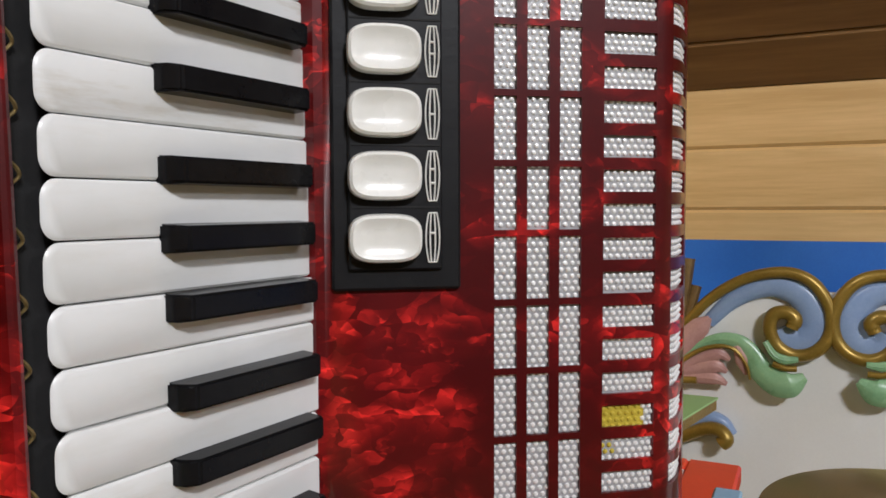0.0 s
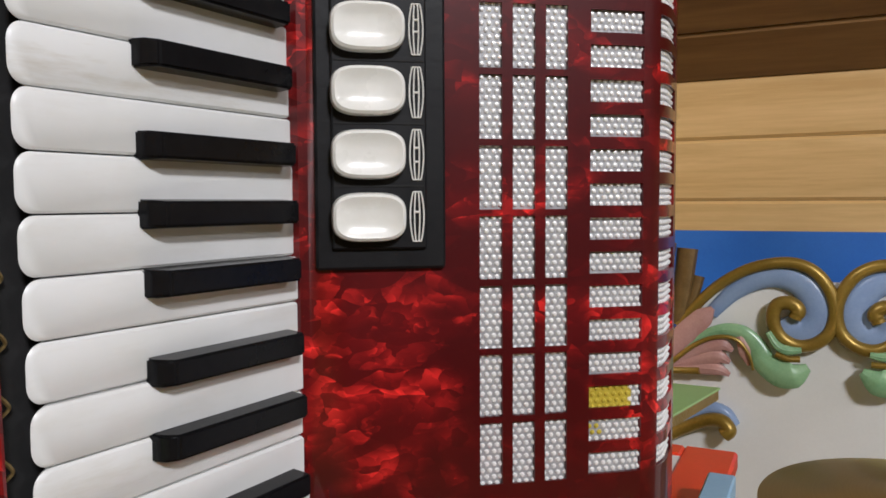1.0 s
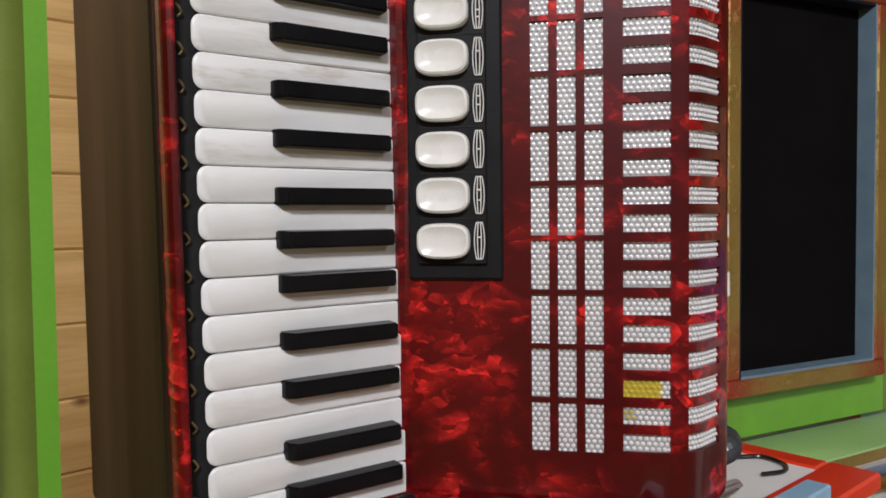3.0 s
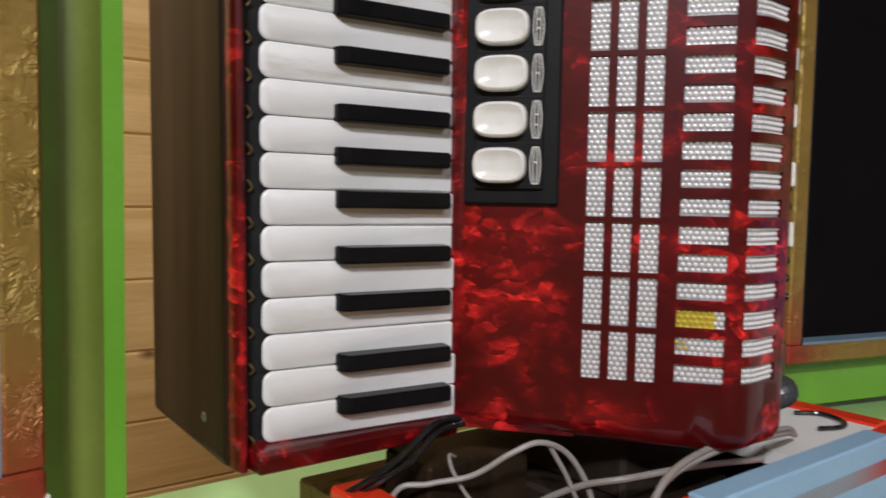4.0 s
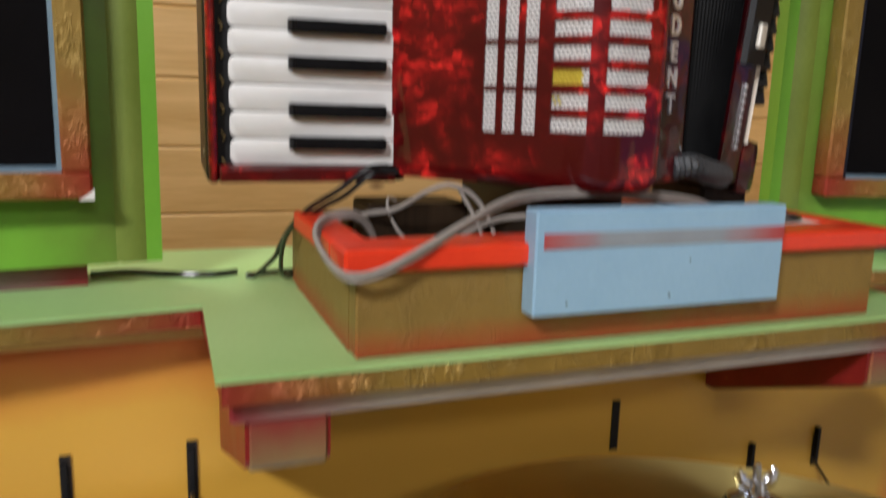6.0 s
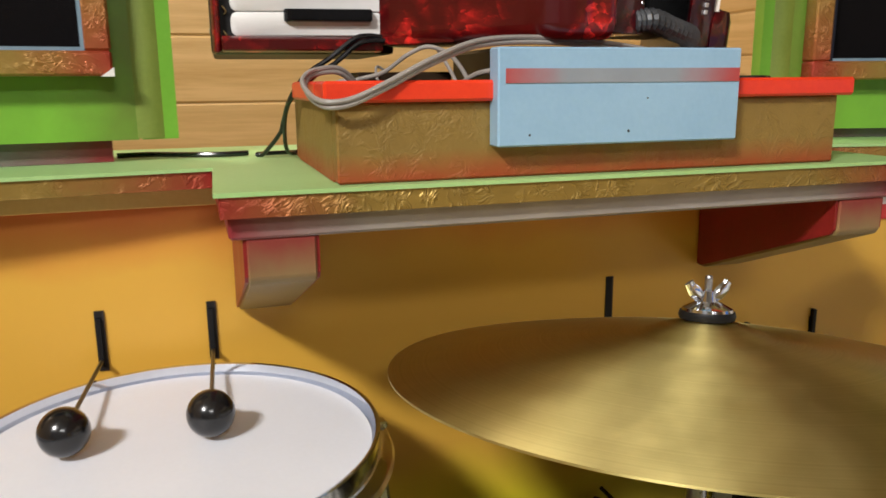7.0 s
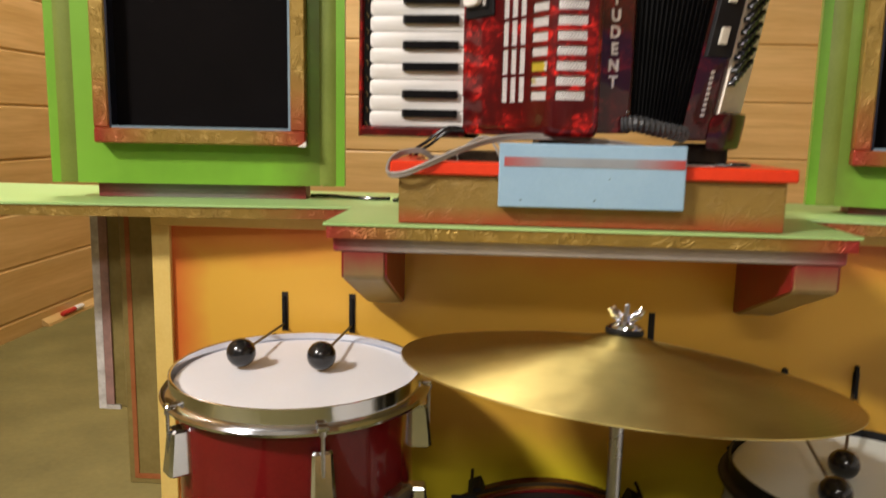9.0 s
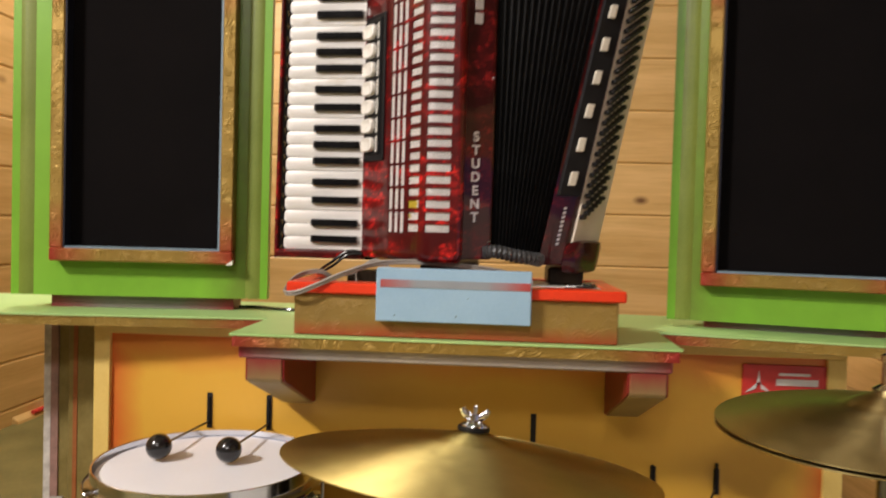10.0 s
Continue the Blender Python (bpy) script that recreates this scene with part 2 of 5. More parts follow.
M_BLUEWALL = surface("bright_blue_paint", (0.022, 0.12, 0.46), (0.032, 0.16, 0.54), 0.5, scale=7, bump=0.06)
M_OGOLD = surface("ornament_gold", (0.24, 0.15, 0.02), (0.38, 0.25, 0.045), 0.34, metal=0.45, scale=25, bump=0.15, dist=0.001)
M_OBLUE = surface("ornament_blue", (0.22, 0.31, 0.52), (0.31, 0.41, 0.62), 0.3, scale=18, bump=0.08)
M_OGREEN = surface("ornament_green", (0.22, 0.42, 0.22), (0.34, 0.54, 0.30), 0.28, scale=18, bump=0.08)
M_OPINK = surface("ornament_pink", (0.44, 0.22, 0.20), (0.58, 0.34, 0.30), 0.35, scale=22, bump=0.12, dist=0.001)
M_OBROWN = surface("ornament_bronze", (0.14, 0.085, 0.03), (0.24, 0.15, 0.055), 0.45, metal=0.3, scale=35, bump=0.3, dist=0.001)
M_PLATE = surface("red_sign_plate", (0.46, 0.02, 0.018), (0.55, 0.03, 0.025), 0.4, bump=0.03)
M_PLATEGREY = surface("pale_sign_paint", (0.52, 0.50, 0.50), (0.62, 0.60, 0.60), 0.4, bump=0.03)
M_UNSEEN_WALL = surface("pale_unseen_wall", (0.42, 0.39, 0.35), (0.52, 0.49, 0.45), 0.8, scale=4, bump=0.15)
M_ARM = surface("dark_oiled_steel", (0.10, 0.090, 0.075), (0.19, 0.17, 0.14), 0.35, metal=0.9, bump=0.05)
M_OLIVE = surface("olive_gold_paint", (0.20, 0.155, 0.045), (0.31, 0.245, 0.085), 0.5, metal=0.15, scale=26, fine=120, bump=0.35, dist=0.001)
M_CEIL = surface("ceiling_paint", (0.70, 0.67, 0.61), (0.78, 0.75, 0.69), 0.7, scale=5, bump=0.1)


def brass_cymbal(name, dark, light, rough):
    m, t, b = tree_of(name)
    c = t.nodes.new("ShaderNodeTexCoord")
    length = t.nodes.new("ShaderNodeVectorMath")
    length.operation = "LENGTH"
    t.links.new(c.outputs["Object"], length.inputs[0])
    ring = add(t, "ShaderNodeTexNoise", Scale=620.0, Detail=3.0)
    ring.noise_dimensions = "1D"
    t.links.new(length.outputs["Value"], ring.inputs["W"])
    v = coords(t)
    smudge = maths(t, "ADD", maths(t, "MULTIPLY", noise_of(t, v, 9.0, 3.0), 0.5), maths(t, "MULTIPLY", noise_of(t, v, 38.0, 5.0, 0.65), 0.5))
    tone = maths(t, "ADD", maths(t, "MULTIPLY", smudge, 0.7), maths(t, "MULTIPLY", ring.outputs["Fac"], 0.3))
    t.links.new(ramp(t, tone, [(0.25, dark), (0.75, light)]), b.inputs["Base Color"])
    b.inputs["Metallic"].default_value = 1.0
    t.links.new(maths(t, "ADD", maths(t, "MULTIPLY", smudge, 0.30), rough - 0.15), b.inputs["Roughness"])
    b.inputs["Anisotropic"].default_value = 0.80
    b.inputs["Anisotropic Rotation"].default_value = 0.25
    tang = t.nodes.new("ShaderNodeTangent")
    tang.direction_type, tang.axis = "RADIAL", "Z"
    t.links.new(tang.outputs[0], b.inputs["Tangent"])
    bumped(t, b, ring.outputs["Fac"], 0.06, 0.0003)
    return m


def panel_paint():
    """Airbrushed panel: deep yellow, sprayed orange-red along its edges, lemon yellow low down."""
    m, t, b = tree_of("airbrushed_panel")
    c = t.nodes.new("ShaderNodeTexCoord")
    sep = t.nodes.new("ShaderNodeSeparateXYZ")
    t.links.new(c.outputs["Object"], sep.inputs[0])
    v = coords(t)
    cloud = maths(t, "MULTIPLY", maths(t, "SUBTRACT", noise_of(t, v, 9.0, 3.0), 0.5), 0.05)
    x, z = maths(t, "ADD", sep.outputs[0], cloud), maths(t, "ADD", sep.outputs[2], cloud)
    low = maths(t, "DIVIDE", maths(t, "SUBTRACT", 1.140, z), 0.065, True)
    ground = mixed(t, low, (0.68, 0.385, 0.045), (0.86, 0.71, 0.030))
    left = maths(t, "DIVIDE", maths(t, "SUBTRACT", -0.068, x), 0.055, True)
    right = maths(t, "DIVIDE", maths(t, "SUBTRACT", x, 0.935), 0.045, True)
    top = maths(t, "DIVIDE", maths(t, "SUBTRACT", z, 1.355), 0.065, True)
    edge = maths(t, "MULTIPLY", maths(t, "MAXIMUM", maths(t, "MAXIMUM", left, right), maths(t, "MULTIPLY", top, 0.9)), 0.9, True)
    t.links.new(mixed(t, edge, ground, (0.58, 0.10, 0.015)), b.inputs["Base Color"])
    b.inputs["Roughness"].default_value = 0.45
    bumped(t, b, noise_of(t, v, 240.0, 3.0), 0.08, 0.0005)
    return m


M_CYMBAL, M_PANEL = brass_cymbal("lathed_brass", (0.56, 0.45, 0.15), (0.78, 0.66, 0.27), 0.47), panel_paint()
M_DULLBRASS = brass_cymbal("dull_brass", (0.36, 0.28, 0.11), (0.48, 0.38, 0.17), 0.40)


# ---- building helpers ----
def bm_box(x0, x1, y0, y1, z0, z1, bevel=0.0, seg=1):
    bm = bmesh.new()
    bmesh.ops.create_cube(bm, size=1)
    for v in bm.verts:
        v.co = Vector(((x0 + x1) / 2 + v.co.x * (x1 - x0), (y0 + y1) / 2 + v.co.y * (y1 - y0), (z0 + z1) / 2 + v.co.z * (z1 - z0)))
    if bevel:
        bmesh.ops.bevel(bm, geom=bm.edges[:], offset=bevel, segments=seg, affect="EDGES", profile=0.6)
    return bm


def bm_prism(points, low, high, axis="z", bevel=0.0, seg=1):
    """A polygon (list of pairs) drawn along an axis. axis z: (x, y); y: (x, z); x: (y, z)."""
    def at(a, b, c):
        return {"z": (a, b, c), "y": (a, c, b), "x": (c, a, b)}[axis]
    bm = bmesh.new()
    lo = [bm.verts.new(at(a, b, low)) for a, b in points]
    hi = [bm.verts.new(at(a, b, high)) for a, b in points]
    n = len(points)
    bm.faces.new(lo)
    bm.faces.new(hi)
    for i in range(n):
        bm.faces.new((lo[i], lo[(i + 1) % n], hi[(i + 1) % n], hi[i]))
    bmesh.ops.recalc_face_normals(bm, faces=bm.faces[:])
    if bevel:
        bmesh.ops.bevel(bm, geom=bm.edges[:], offset=bevel, segments=seg, affect="EDGES", profile=0.6)
    return bm


def bm_lathe(profile, steps=48, close=False):
    """Turns (radius, z) pairs round the z axis."""
    bm = bmesh.new()
    rings = []
    for r, z in profile:
        if r < 1e-6:
            rings.append([bm.verts.new((0, 0, z))])
        else:
            rings.append([bm.verts.new((r * math.cos(2 * math.pi * i / steps), r * math.sin(2 * math.pi * i / steps), z)) for i in range(steps)])
    pairs = list(zip(rings, rings[1:])) + ([(rings[-1], rings[0])] if close else [])
    for a, b in pairs:
        for i in range(steps):
            j = (i + 1) % steps
            if len(a) == 1 and len(b) > 1:
                bm.faces.new((a[0], b[j], b[i]))
            elif len(b) == 1 and len(a) > 1:
                bm.faces.new((a[i], a[j], b[0]))
            elif len(a) > 1:
                bm.faces.new((a[i], a[j], b[j], b[i]))
    bmesh.ops.recalc_face_normals(bm, faces=bm.faces[:])
    return bm


def smooth_path(points, per=10):
    """A Catmull-Rom line through points."""
    p = [Vector(q) for q in points]
    p = [p[0] * 2 - p[1]] + p + [p[-1] * 2 - p[-2]]
    out = []
    for i in range(1, len(p) - 2):
        a, b, c, d = p[i - 1 : i + 3]
        for k in range(per):
            t = k / per
            out.append(0.5 * (2 * b + (c - a) * t + (2 * a - 5 * b + 4 * c - d) * t * t + (3 * b - a - 3 * c + d) * t ** 3))
    return out + [p[-2]]


def bm_tube(path, radius, sides=8, flat=1.0, up=(0, 0, 1), ribs=0):
    """A tube along a path; radius is a number or a function of 0..1; flat squeezes it along its second side."""
    bm, rings, n = bmesh.new(), [], len(path)
    side0 = None
    for i, p in enumerate(path):
        way = (path[min(i + 1, n - 1)] - path[max(i - 1, 0)]).normalized()
        s = way.cross(Vector(up)) if side0 is None else side0 - way * side0.dot(way)
        if s.length < 1e-4:
            s = way.cross(Vector((1, 0, 0)))
        s.normalize()
        side0, o = s, way.cross(s).normalized()
        r = radius(i / (n - 1)) if callable(radius) else radius
        if ribs:
            r *= 1 + 0.10 * (1 if i % 2 else -1)
        rings.append([bm.verts.new(p + s * r * math.cos(2 * math.pi * k / sides) + o * r * flat * math.sin(2 * math.pi * k / sides)) for k in range(sides)])
    for a, b in zip(rings, rings[1:]):
        for k in range(sides):
            bm.faces.new((a[k], a[(k + 1) % sides], b[(k + 1) % sides], b[k]))
    bm.faces.new(rings[0])
    bm.faces.new(rings[-1])
    bmesh.ops.recalc_face_normals(bm, faces=bm.faces[:])
    return bm


def joined(*bms):
    out = bms[0]
    for b in bms[1:]:
        me = bpy.data.meshes.new("join")
        b.to_mesh(me)
        b.free()
        out.from_mesh(me)
        bpy.data.meshes.remove(me)
    return out


def moved(bm, m):
    bm.transform(m)
    return bm


def mesh_of(name, bm, material, smooth=False):
    me = bpy.data.meshes.new(name)
    bm.to_mesh(me)
    bm.free()
    me.materials.append(material)
    if smooth:
        me.shade_smooth()
        me.set_sharp_from_angle(angle=radians(38))
    return me


def thing(name, base, label, category, group="", kind="", turn=0.0, lean=0.0):
    ob = new(name)
    ob.empty_display_size = 0.02
    ob.matrix_world = pose(*base, lean, 0, turn)
    ob["base"] = base
    return tagged(ob, label, category, group, kind)


def part(name, bm, material, parent, label="", local=False, smooth=False):
    """One mesh under a thing or a part; its coordinates are the world's before the thing is turned, or local to it."""
    if not local:
        top = parent.parent or parent
        bm.transform(Matrix.Translation(-Vector(top["base"])))
    ob = new(name, mesh_of(name, bm, material, smooth))
    ob.parent = parent
    return tagged(ob, label)


def piece(name, me, parent, m):
    ob = new(name, me)
    ob.parent = parent
    ob.matrix_basis = m
    return ob


def single(name, bm, material, label, category, group="", kind="", base=(0, 0, 0), smooth=False):
    bm.transform(Matrix.Translation(-Vector(base)))
    ob = new(name, mesh_of(name, bm, material, smooth))
    ob.location = base
    return tagged(ob, label, category, group, kind)


# ---- setting ----
def plank_bm(length, width, thick):
    """A board along x with a chamfered lower and upper edge, as tongued panelling has."""
    c = 0.006
    prof = [(0, c * 0.8), (c, 0), (width - c, 0), (width, c * 0.8), (width, thick), (0, thick)]
    bm = bmesh.new()
    a = [bm.verts.new((0, y, z)) for z, y in prof]
    b = [bm.verts.new((length, y, z)) for z, y in prof]
    for i in range(6):
        bm.faces.new((a[i], a[(i + 1) % 6], b[(i + 1) % 6], b[i]))
    bm.faces.new(a)
    bm.faces.new(b)
    bmesh.ops.recalc_face_normals(bm, faces=bm.faces[:])
    return bm


FLOOR, BACK, LEFT, EAST, PITCH = 0.6, 1.95, -1.05, 1.72, 0.128
floor = single("floor", bm_box(-3.2, 3.2, -3.6, 2.1, FLOOR - 0.1, FLOOR), M_CARPET, "grey-green worn floor", "floor", kind="structure")
ceiling = single("ceiling", bm_box(-3.2, 3.2, -3.6, 2.1, 3.30, 3.38), M_CEIL, "plain pale ceiling", "ceiling", kind="structure")
wall_north = single("wall_north", bm_box(LEFT - 0.1, 3.2, BACK + 0.022, BACK + 0.1, FLOOR, 3.30), M_DARK, "wall clad with lacquered pine boards", "wall", kind="structure")
wall_west = single("wall_west", bm_box(LEFT - 0.1, LEFT - 0.022, -0.85, BACK + 0.022, FLOOR, 3.30), M_DARK, "wall clad with lacquered pine boards", "wall", kind="structure")
wall_east = single("wall_east", bm_box(EAST + 0.022, EAST + 0.1, -3.6, BACK + 0.022, FLOOR, 3.30), M_DARK, "wall clad with lacquered pine boards", "wall", kind="structure")
# Two unseen walls close the room; their pale grey serves chrome reflections and bounce.
wall_south = single("wall_south", bm_box(-3.2, 3.2, -3.7, -3.6, FLOOR, 3.38), M_UNSEEN_WALL, "plain pale wall out of view, closing the room", "wall", kind="structure")
wall_far_west = single("wall_far_west", bm_box(-3.3, -3.2, -3.7, 2.1, FLOOR, 3.38), M_UNSEEN_WALL, "plain pale wall out of view, closing the room", "wall", kind="structure")
platform = single("platform", bm_box(LEFT, -0.16, -0.85, BACK, FLOOR, 0.926, 0.004), M_CARPET, "grey-green platform at the foot of the wall", "platform", kind="structure")
single("baseboard", bm_prism([(LEFT, 0.926), (LEFT + 0.022, 0.926), (LEFT + 0.020, 0.934), (LEFT, 0.948)], 1.50, BACK, "y"), M_PINE_Y, "pale bevelled strip along the wall's foot", "baseboard", kind="structure")

# sloping boarded ceiling over the east wall
slope = []
for k in range(9):
    bm = plank_bm(4.2, PITCH, 0.02)
    a = radians(38)
    up = Vector((-math.cos(a), 0, math.sin(a)))
    into = Vector((math.sin(a), 0, math.cos(a)))
    base = Vector((EAST, -3.2, 1.972)) + up * (PITCH + 0.0015) * k
    m = Matrix(((0, into.x, up.x, base.x), (1, 0, 0, base.y), (0, into.z, up.z, base.z), (0, 0, 0, 1)))
    slope.append(moved(bm, m))
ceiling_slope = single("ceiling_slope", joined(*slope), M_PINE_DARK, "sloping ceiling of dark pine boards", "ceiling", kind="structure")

# ---- shelf unit of the organ front ----
SHELF = 1.456
shelf = thing("shelf", (0.43, 0.3, SHELF), "stepped shelf, light green top with crinkled gold edge", "shelf")
top_poly = [(-0.62, 0.189), (0.139, 0.272), (0.135, 0.105), (0.718, 0.105), (0.722, 0.272), (1.165, 0.178), (1.165, 0.50), (-0.62, 0.50)]
part("top_board", bm_prism(top_poly, SHELF - 0.003, SHELF, "z"), M_GREENTOP, shelf, "light green painted top")
EDGE_RED = (0.38, 0.026, 0.026)
m_edge_l = blush("gold_edge_left", GOLD, EDGE_RED, -9.0, -0.288, 0, 0.5, 0.42, 0.6, length=0.12)
m_edge_c = blush("gold_edge_middle", GOLD, EDGE_RED, -0.297, 0.290, 0, 0.5, 0.42, 0.6, length=0.10)
m_edge_r = blush("gold_edge_right", GOLD, EDGE_RED, 0.290, 9.0, 0, 0.5, 0.42, 0.6, length=0.12)
for poly, m in (([(-0.62, 0.191), (0.138, 0.2745), (0.138, 0.50), (-0.62, 0.50)], m_edge_l),
                ([(0.1385, 0.50), (0.1385, 0.107), (0.715, 0.107), (0.715, 0.50)], m_edge_c),
                ([(0.7155, 0.50), (0.7155, 0.2755), (1.163, 0.180), (1.163, 0.50)], m_edge_r)):
    part("edge_board", bm_prism(poly, SHELF - 0.0175, SHELF - 0.003, "z"), m, shelf, "crinkled gold edge, red towards the corner")
M_MOULD = blush("grey_moulding_red_ends", (0.40, 0.36, 0.33), (0.30, 0.02, 0.03), -0.29, 0.29, 0, 0.3, 0.4, length=0.09)
part("moulding", bm_box(0.1435, 0.7095, 0.118, 0.30, SHELF - 0.034, SHELF - 0.0175, 0.002), M_MOULD, shelf, "grey moulding with dark red ends")


def bracket(x0, paint, label):
    ob = thing("bracket", (x0 + 0.025, 0.22, 1.36), label, "bracket", "shelf brackets")
    side = [(0.314, 1.4215), (0.1205, 1.4215), (0.1205, 1.394), (0.124, 1.389), (0.302, 1.3215), (0.314, 1.3215)]
    m = blush("bracket_paint", (0.30, 0.22, 0.09), (0.25, 0.035, 0.03), -9.0, 0.058, 2, 0.15, 0.45, length=0.028)
    part("front_block", bm_prism(side, x0, x0 + 0.047, "x", 0.0012), m, ob)
    inner = [(0.312, 1.421), (0.1230, 1.421), (0.1230, 1.395), (0.1265, 1.3905), (0.302, 1.3240), (0.312, 1.3240)]
    for x in (x0 - 0.0025, x0 + 0.047):
        part("side_panel", bm_prism(inner, x, x + 0.0025, "x"), paint, ob, "red painted side")
    return ob


M_BRACKET = surface("bracket_side_red", (0.19, 0.010, 0.010), (0.27, 0.016, 0.014), 0.4, bump=0.08)
bracket(0.1550, M_BRACKET, "red and gold painted wooden bracket under the shelf")
bracket(0.6560, M_BRACKET, "red and gold painted wooden bracket under the shelf")

front_panel = thing("front_panel", (0.43, 0.32, 1.0), "airbrushed yellow and orange panel in a cream border", "panel", kind="structure")
front_panel["base"] = (0, 0, 0)
front_panel.matrix_world = Matrix.Identity(4)
part("board", bm_box(-0.150, 1.008, 0.318, 0.338, FLOOR, 1.439), M_PANEL, front_panel)
part("border", bm_box(-0.154, -0.128, 0.310, 0.345, FLOOR, 1.419, 0.001), M_CREAM, front_panel, "cream yellow border strip")
part("border", bm_box(0.984, 1.012, 0.310, 0.345, FLOOR, 1.419, 0.001), M_CREAM, front_panel, "cream yellow border strip")
part("border", bm_box(-0.154, 1.012, 0.309, 0.345, 1.419, 1.4385, 0.001), M_CREAM, front_panel, "ochre border strip")
M_SLOT = surface("black_slot", (0.004, 0.003, 0.003), (0.010, 0.007, 0.005), 0.8, bump=0.1)
for x, z0, z1 in ((0.033, 1.272, 1.328), (0.129, 1.272, 1.328), (0.546, 1.262, 1.316), (0.827, 1.204, 1.243), (0.731, 1.190, 1.243)):
    s = part("slot", bm_box(x - 0.0035, x + 0.0035, 0.3165, 0.3195, z0, z1), M_SLOT, front_panel, "narrow black slot for a mallet arm")
    part("slot_rim", bm_box(x + 0.0035, x + 0.0050, 0.3160, 0.3190, z0, z1), M_DARK, s)

gold_post = thing("gold_post", (-0.214, 0.40, 0.99), "olive gold upright board with red sprayed lines", "post")
part("board", bm_box(-0.242, -0.187, 0.392, 0.412, 0.990, 1.439, 0.002), M_OLIVE, gold_post)
m_line = surface("red_spray", (0.30, 0.085, 0.02), (0.40, 0.14, 0.05), 0.5, scale=60, bump=0.2)
m_rose = surface("rubbed_rose_paint", (0.24, 0.15, 0.13), (0.42, 0.24, 0.21), 0.6, scale=45, fine=140, bump=0.3)
m_worn = surface("worn_white_edge", (0.42, 0.40, 0.38), (0.78, 0.77, 0.75), 0.5, scale=55, fine=160, bump=0.3)
part("stripe", bm_box(-0.232, -0.225, 0.3905, 0.393, 1.000, 1.438), m_line, gold_post, "red sprayed line")
part("stripe", bm_box(-0.225, -0.189, 0.3905, 0.393, 1.000, 1.008), m_line, gold_post, "red sprayed line")
white_post = thing("white_post", (-0.28, 0.42, 1.107), "white and reddish upright board behind the gold one", "post")
part("foot_edge", bm_box(-0.285, -0.262, 0.4132, 0.418, 1.1045, 1.1115), m_worn, white_post, "worn white painted edge")
part("board", bm_box(-0.295, -0.245, 0.417, 0.437, 1.107, 1.439, 0.002), M_OLIVE, white_post)
part("edge_strip", bm_box(-0.297, -0.285, 0.413, 0.418, 1.105, 1.439), m_worn, white_post, "worn white painted edge")
part("edge_strip", bm_box(-0.285, -0.272, 0.4135, 0.418, 1.112, 1.439), m_rose, white_post, "rubbed rose painted edge")

sign_plate = thing("sign_plate", (0.925, 0.315, 1.39), "small red sign plate with pale writing", "sign")
part("plate", bm_box(0.860, 0.990, 0.3145, 0.3178, 1.357, 1.407, 0.0008), M_PLATE, sign_plate)
for s in (-1, 1):
    part("emblem", bm_prism([(0.884, 1.398), (0.884, 1.381), (0.884 + s * 0.019, 1.364), (0.884 + s * 0.004, 1.370)], 0.3130, 0.3146, "y"), M_PLATEGREY, sign_plate, "pale blue-white triangle")
part("text_bar", bm_box(0.910, 0.972, 0.3132, 0.3146, 1.376, 1.386), M_PLATEGREY, sign_plate, "line of pale unreadable letters")
part("text_bar", bm_box(0.914, 0.960, 0.3132, 0.3146, 1.391, 1.395), M_PLATEGREY, sign_plate, "small line of pale letters")


pack = thing("marker_pen", (LEFT + 0.016, 1.62, 0.945), "red and white marker pen lying at the wall's foot", "pen")
part("barrel", moved(bm_lathe([(0, 0), (0.007, 0.001), (0.008, 0.006), (0.008, 0.075), (0, 0.075)], 14), pose(LEFT + 0.016, 1.585, 0.945, -90, 0, 0)), M_PLATE, pack, "red barrel", smooth=True)
part("cap", moved(bm_lathe([(0, 0), (0.0085, 0), (0.0085, 0.045), (0.006, 0.052), (0, 0.052)], 14), pose(LEFT + 0.016, 1.660, 0.945, -90, 0, 0)), M_WHITE, pack, "white cap", smooth=True)


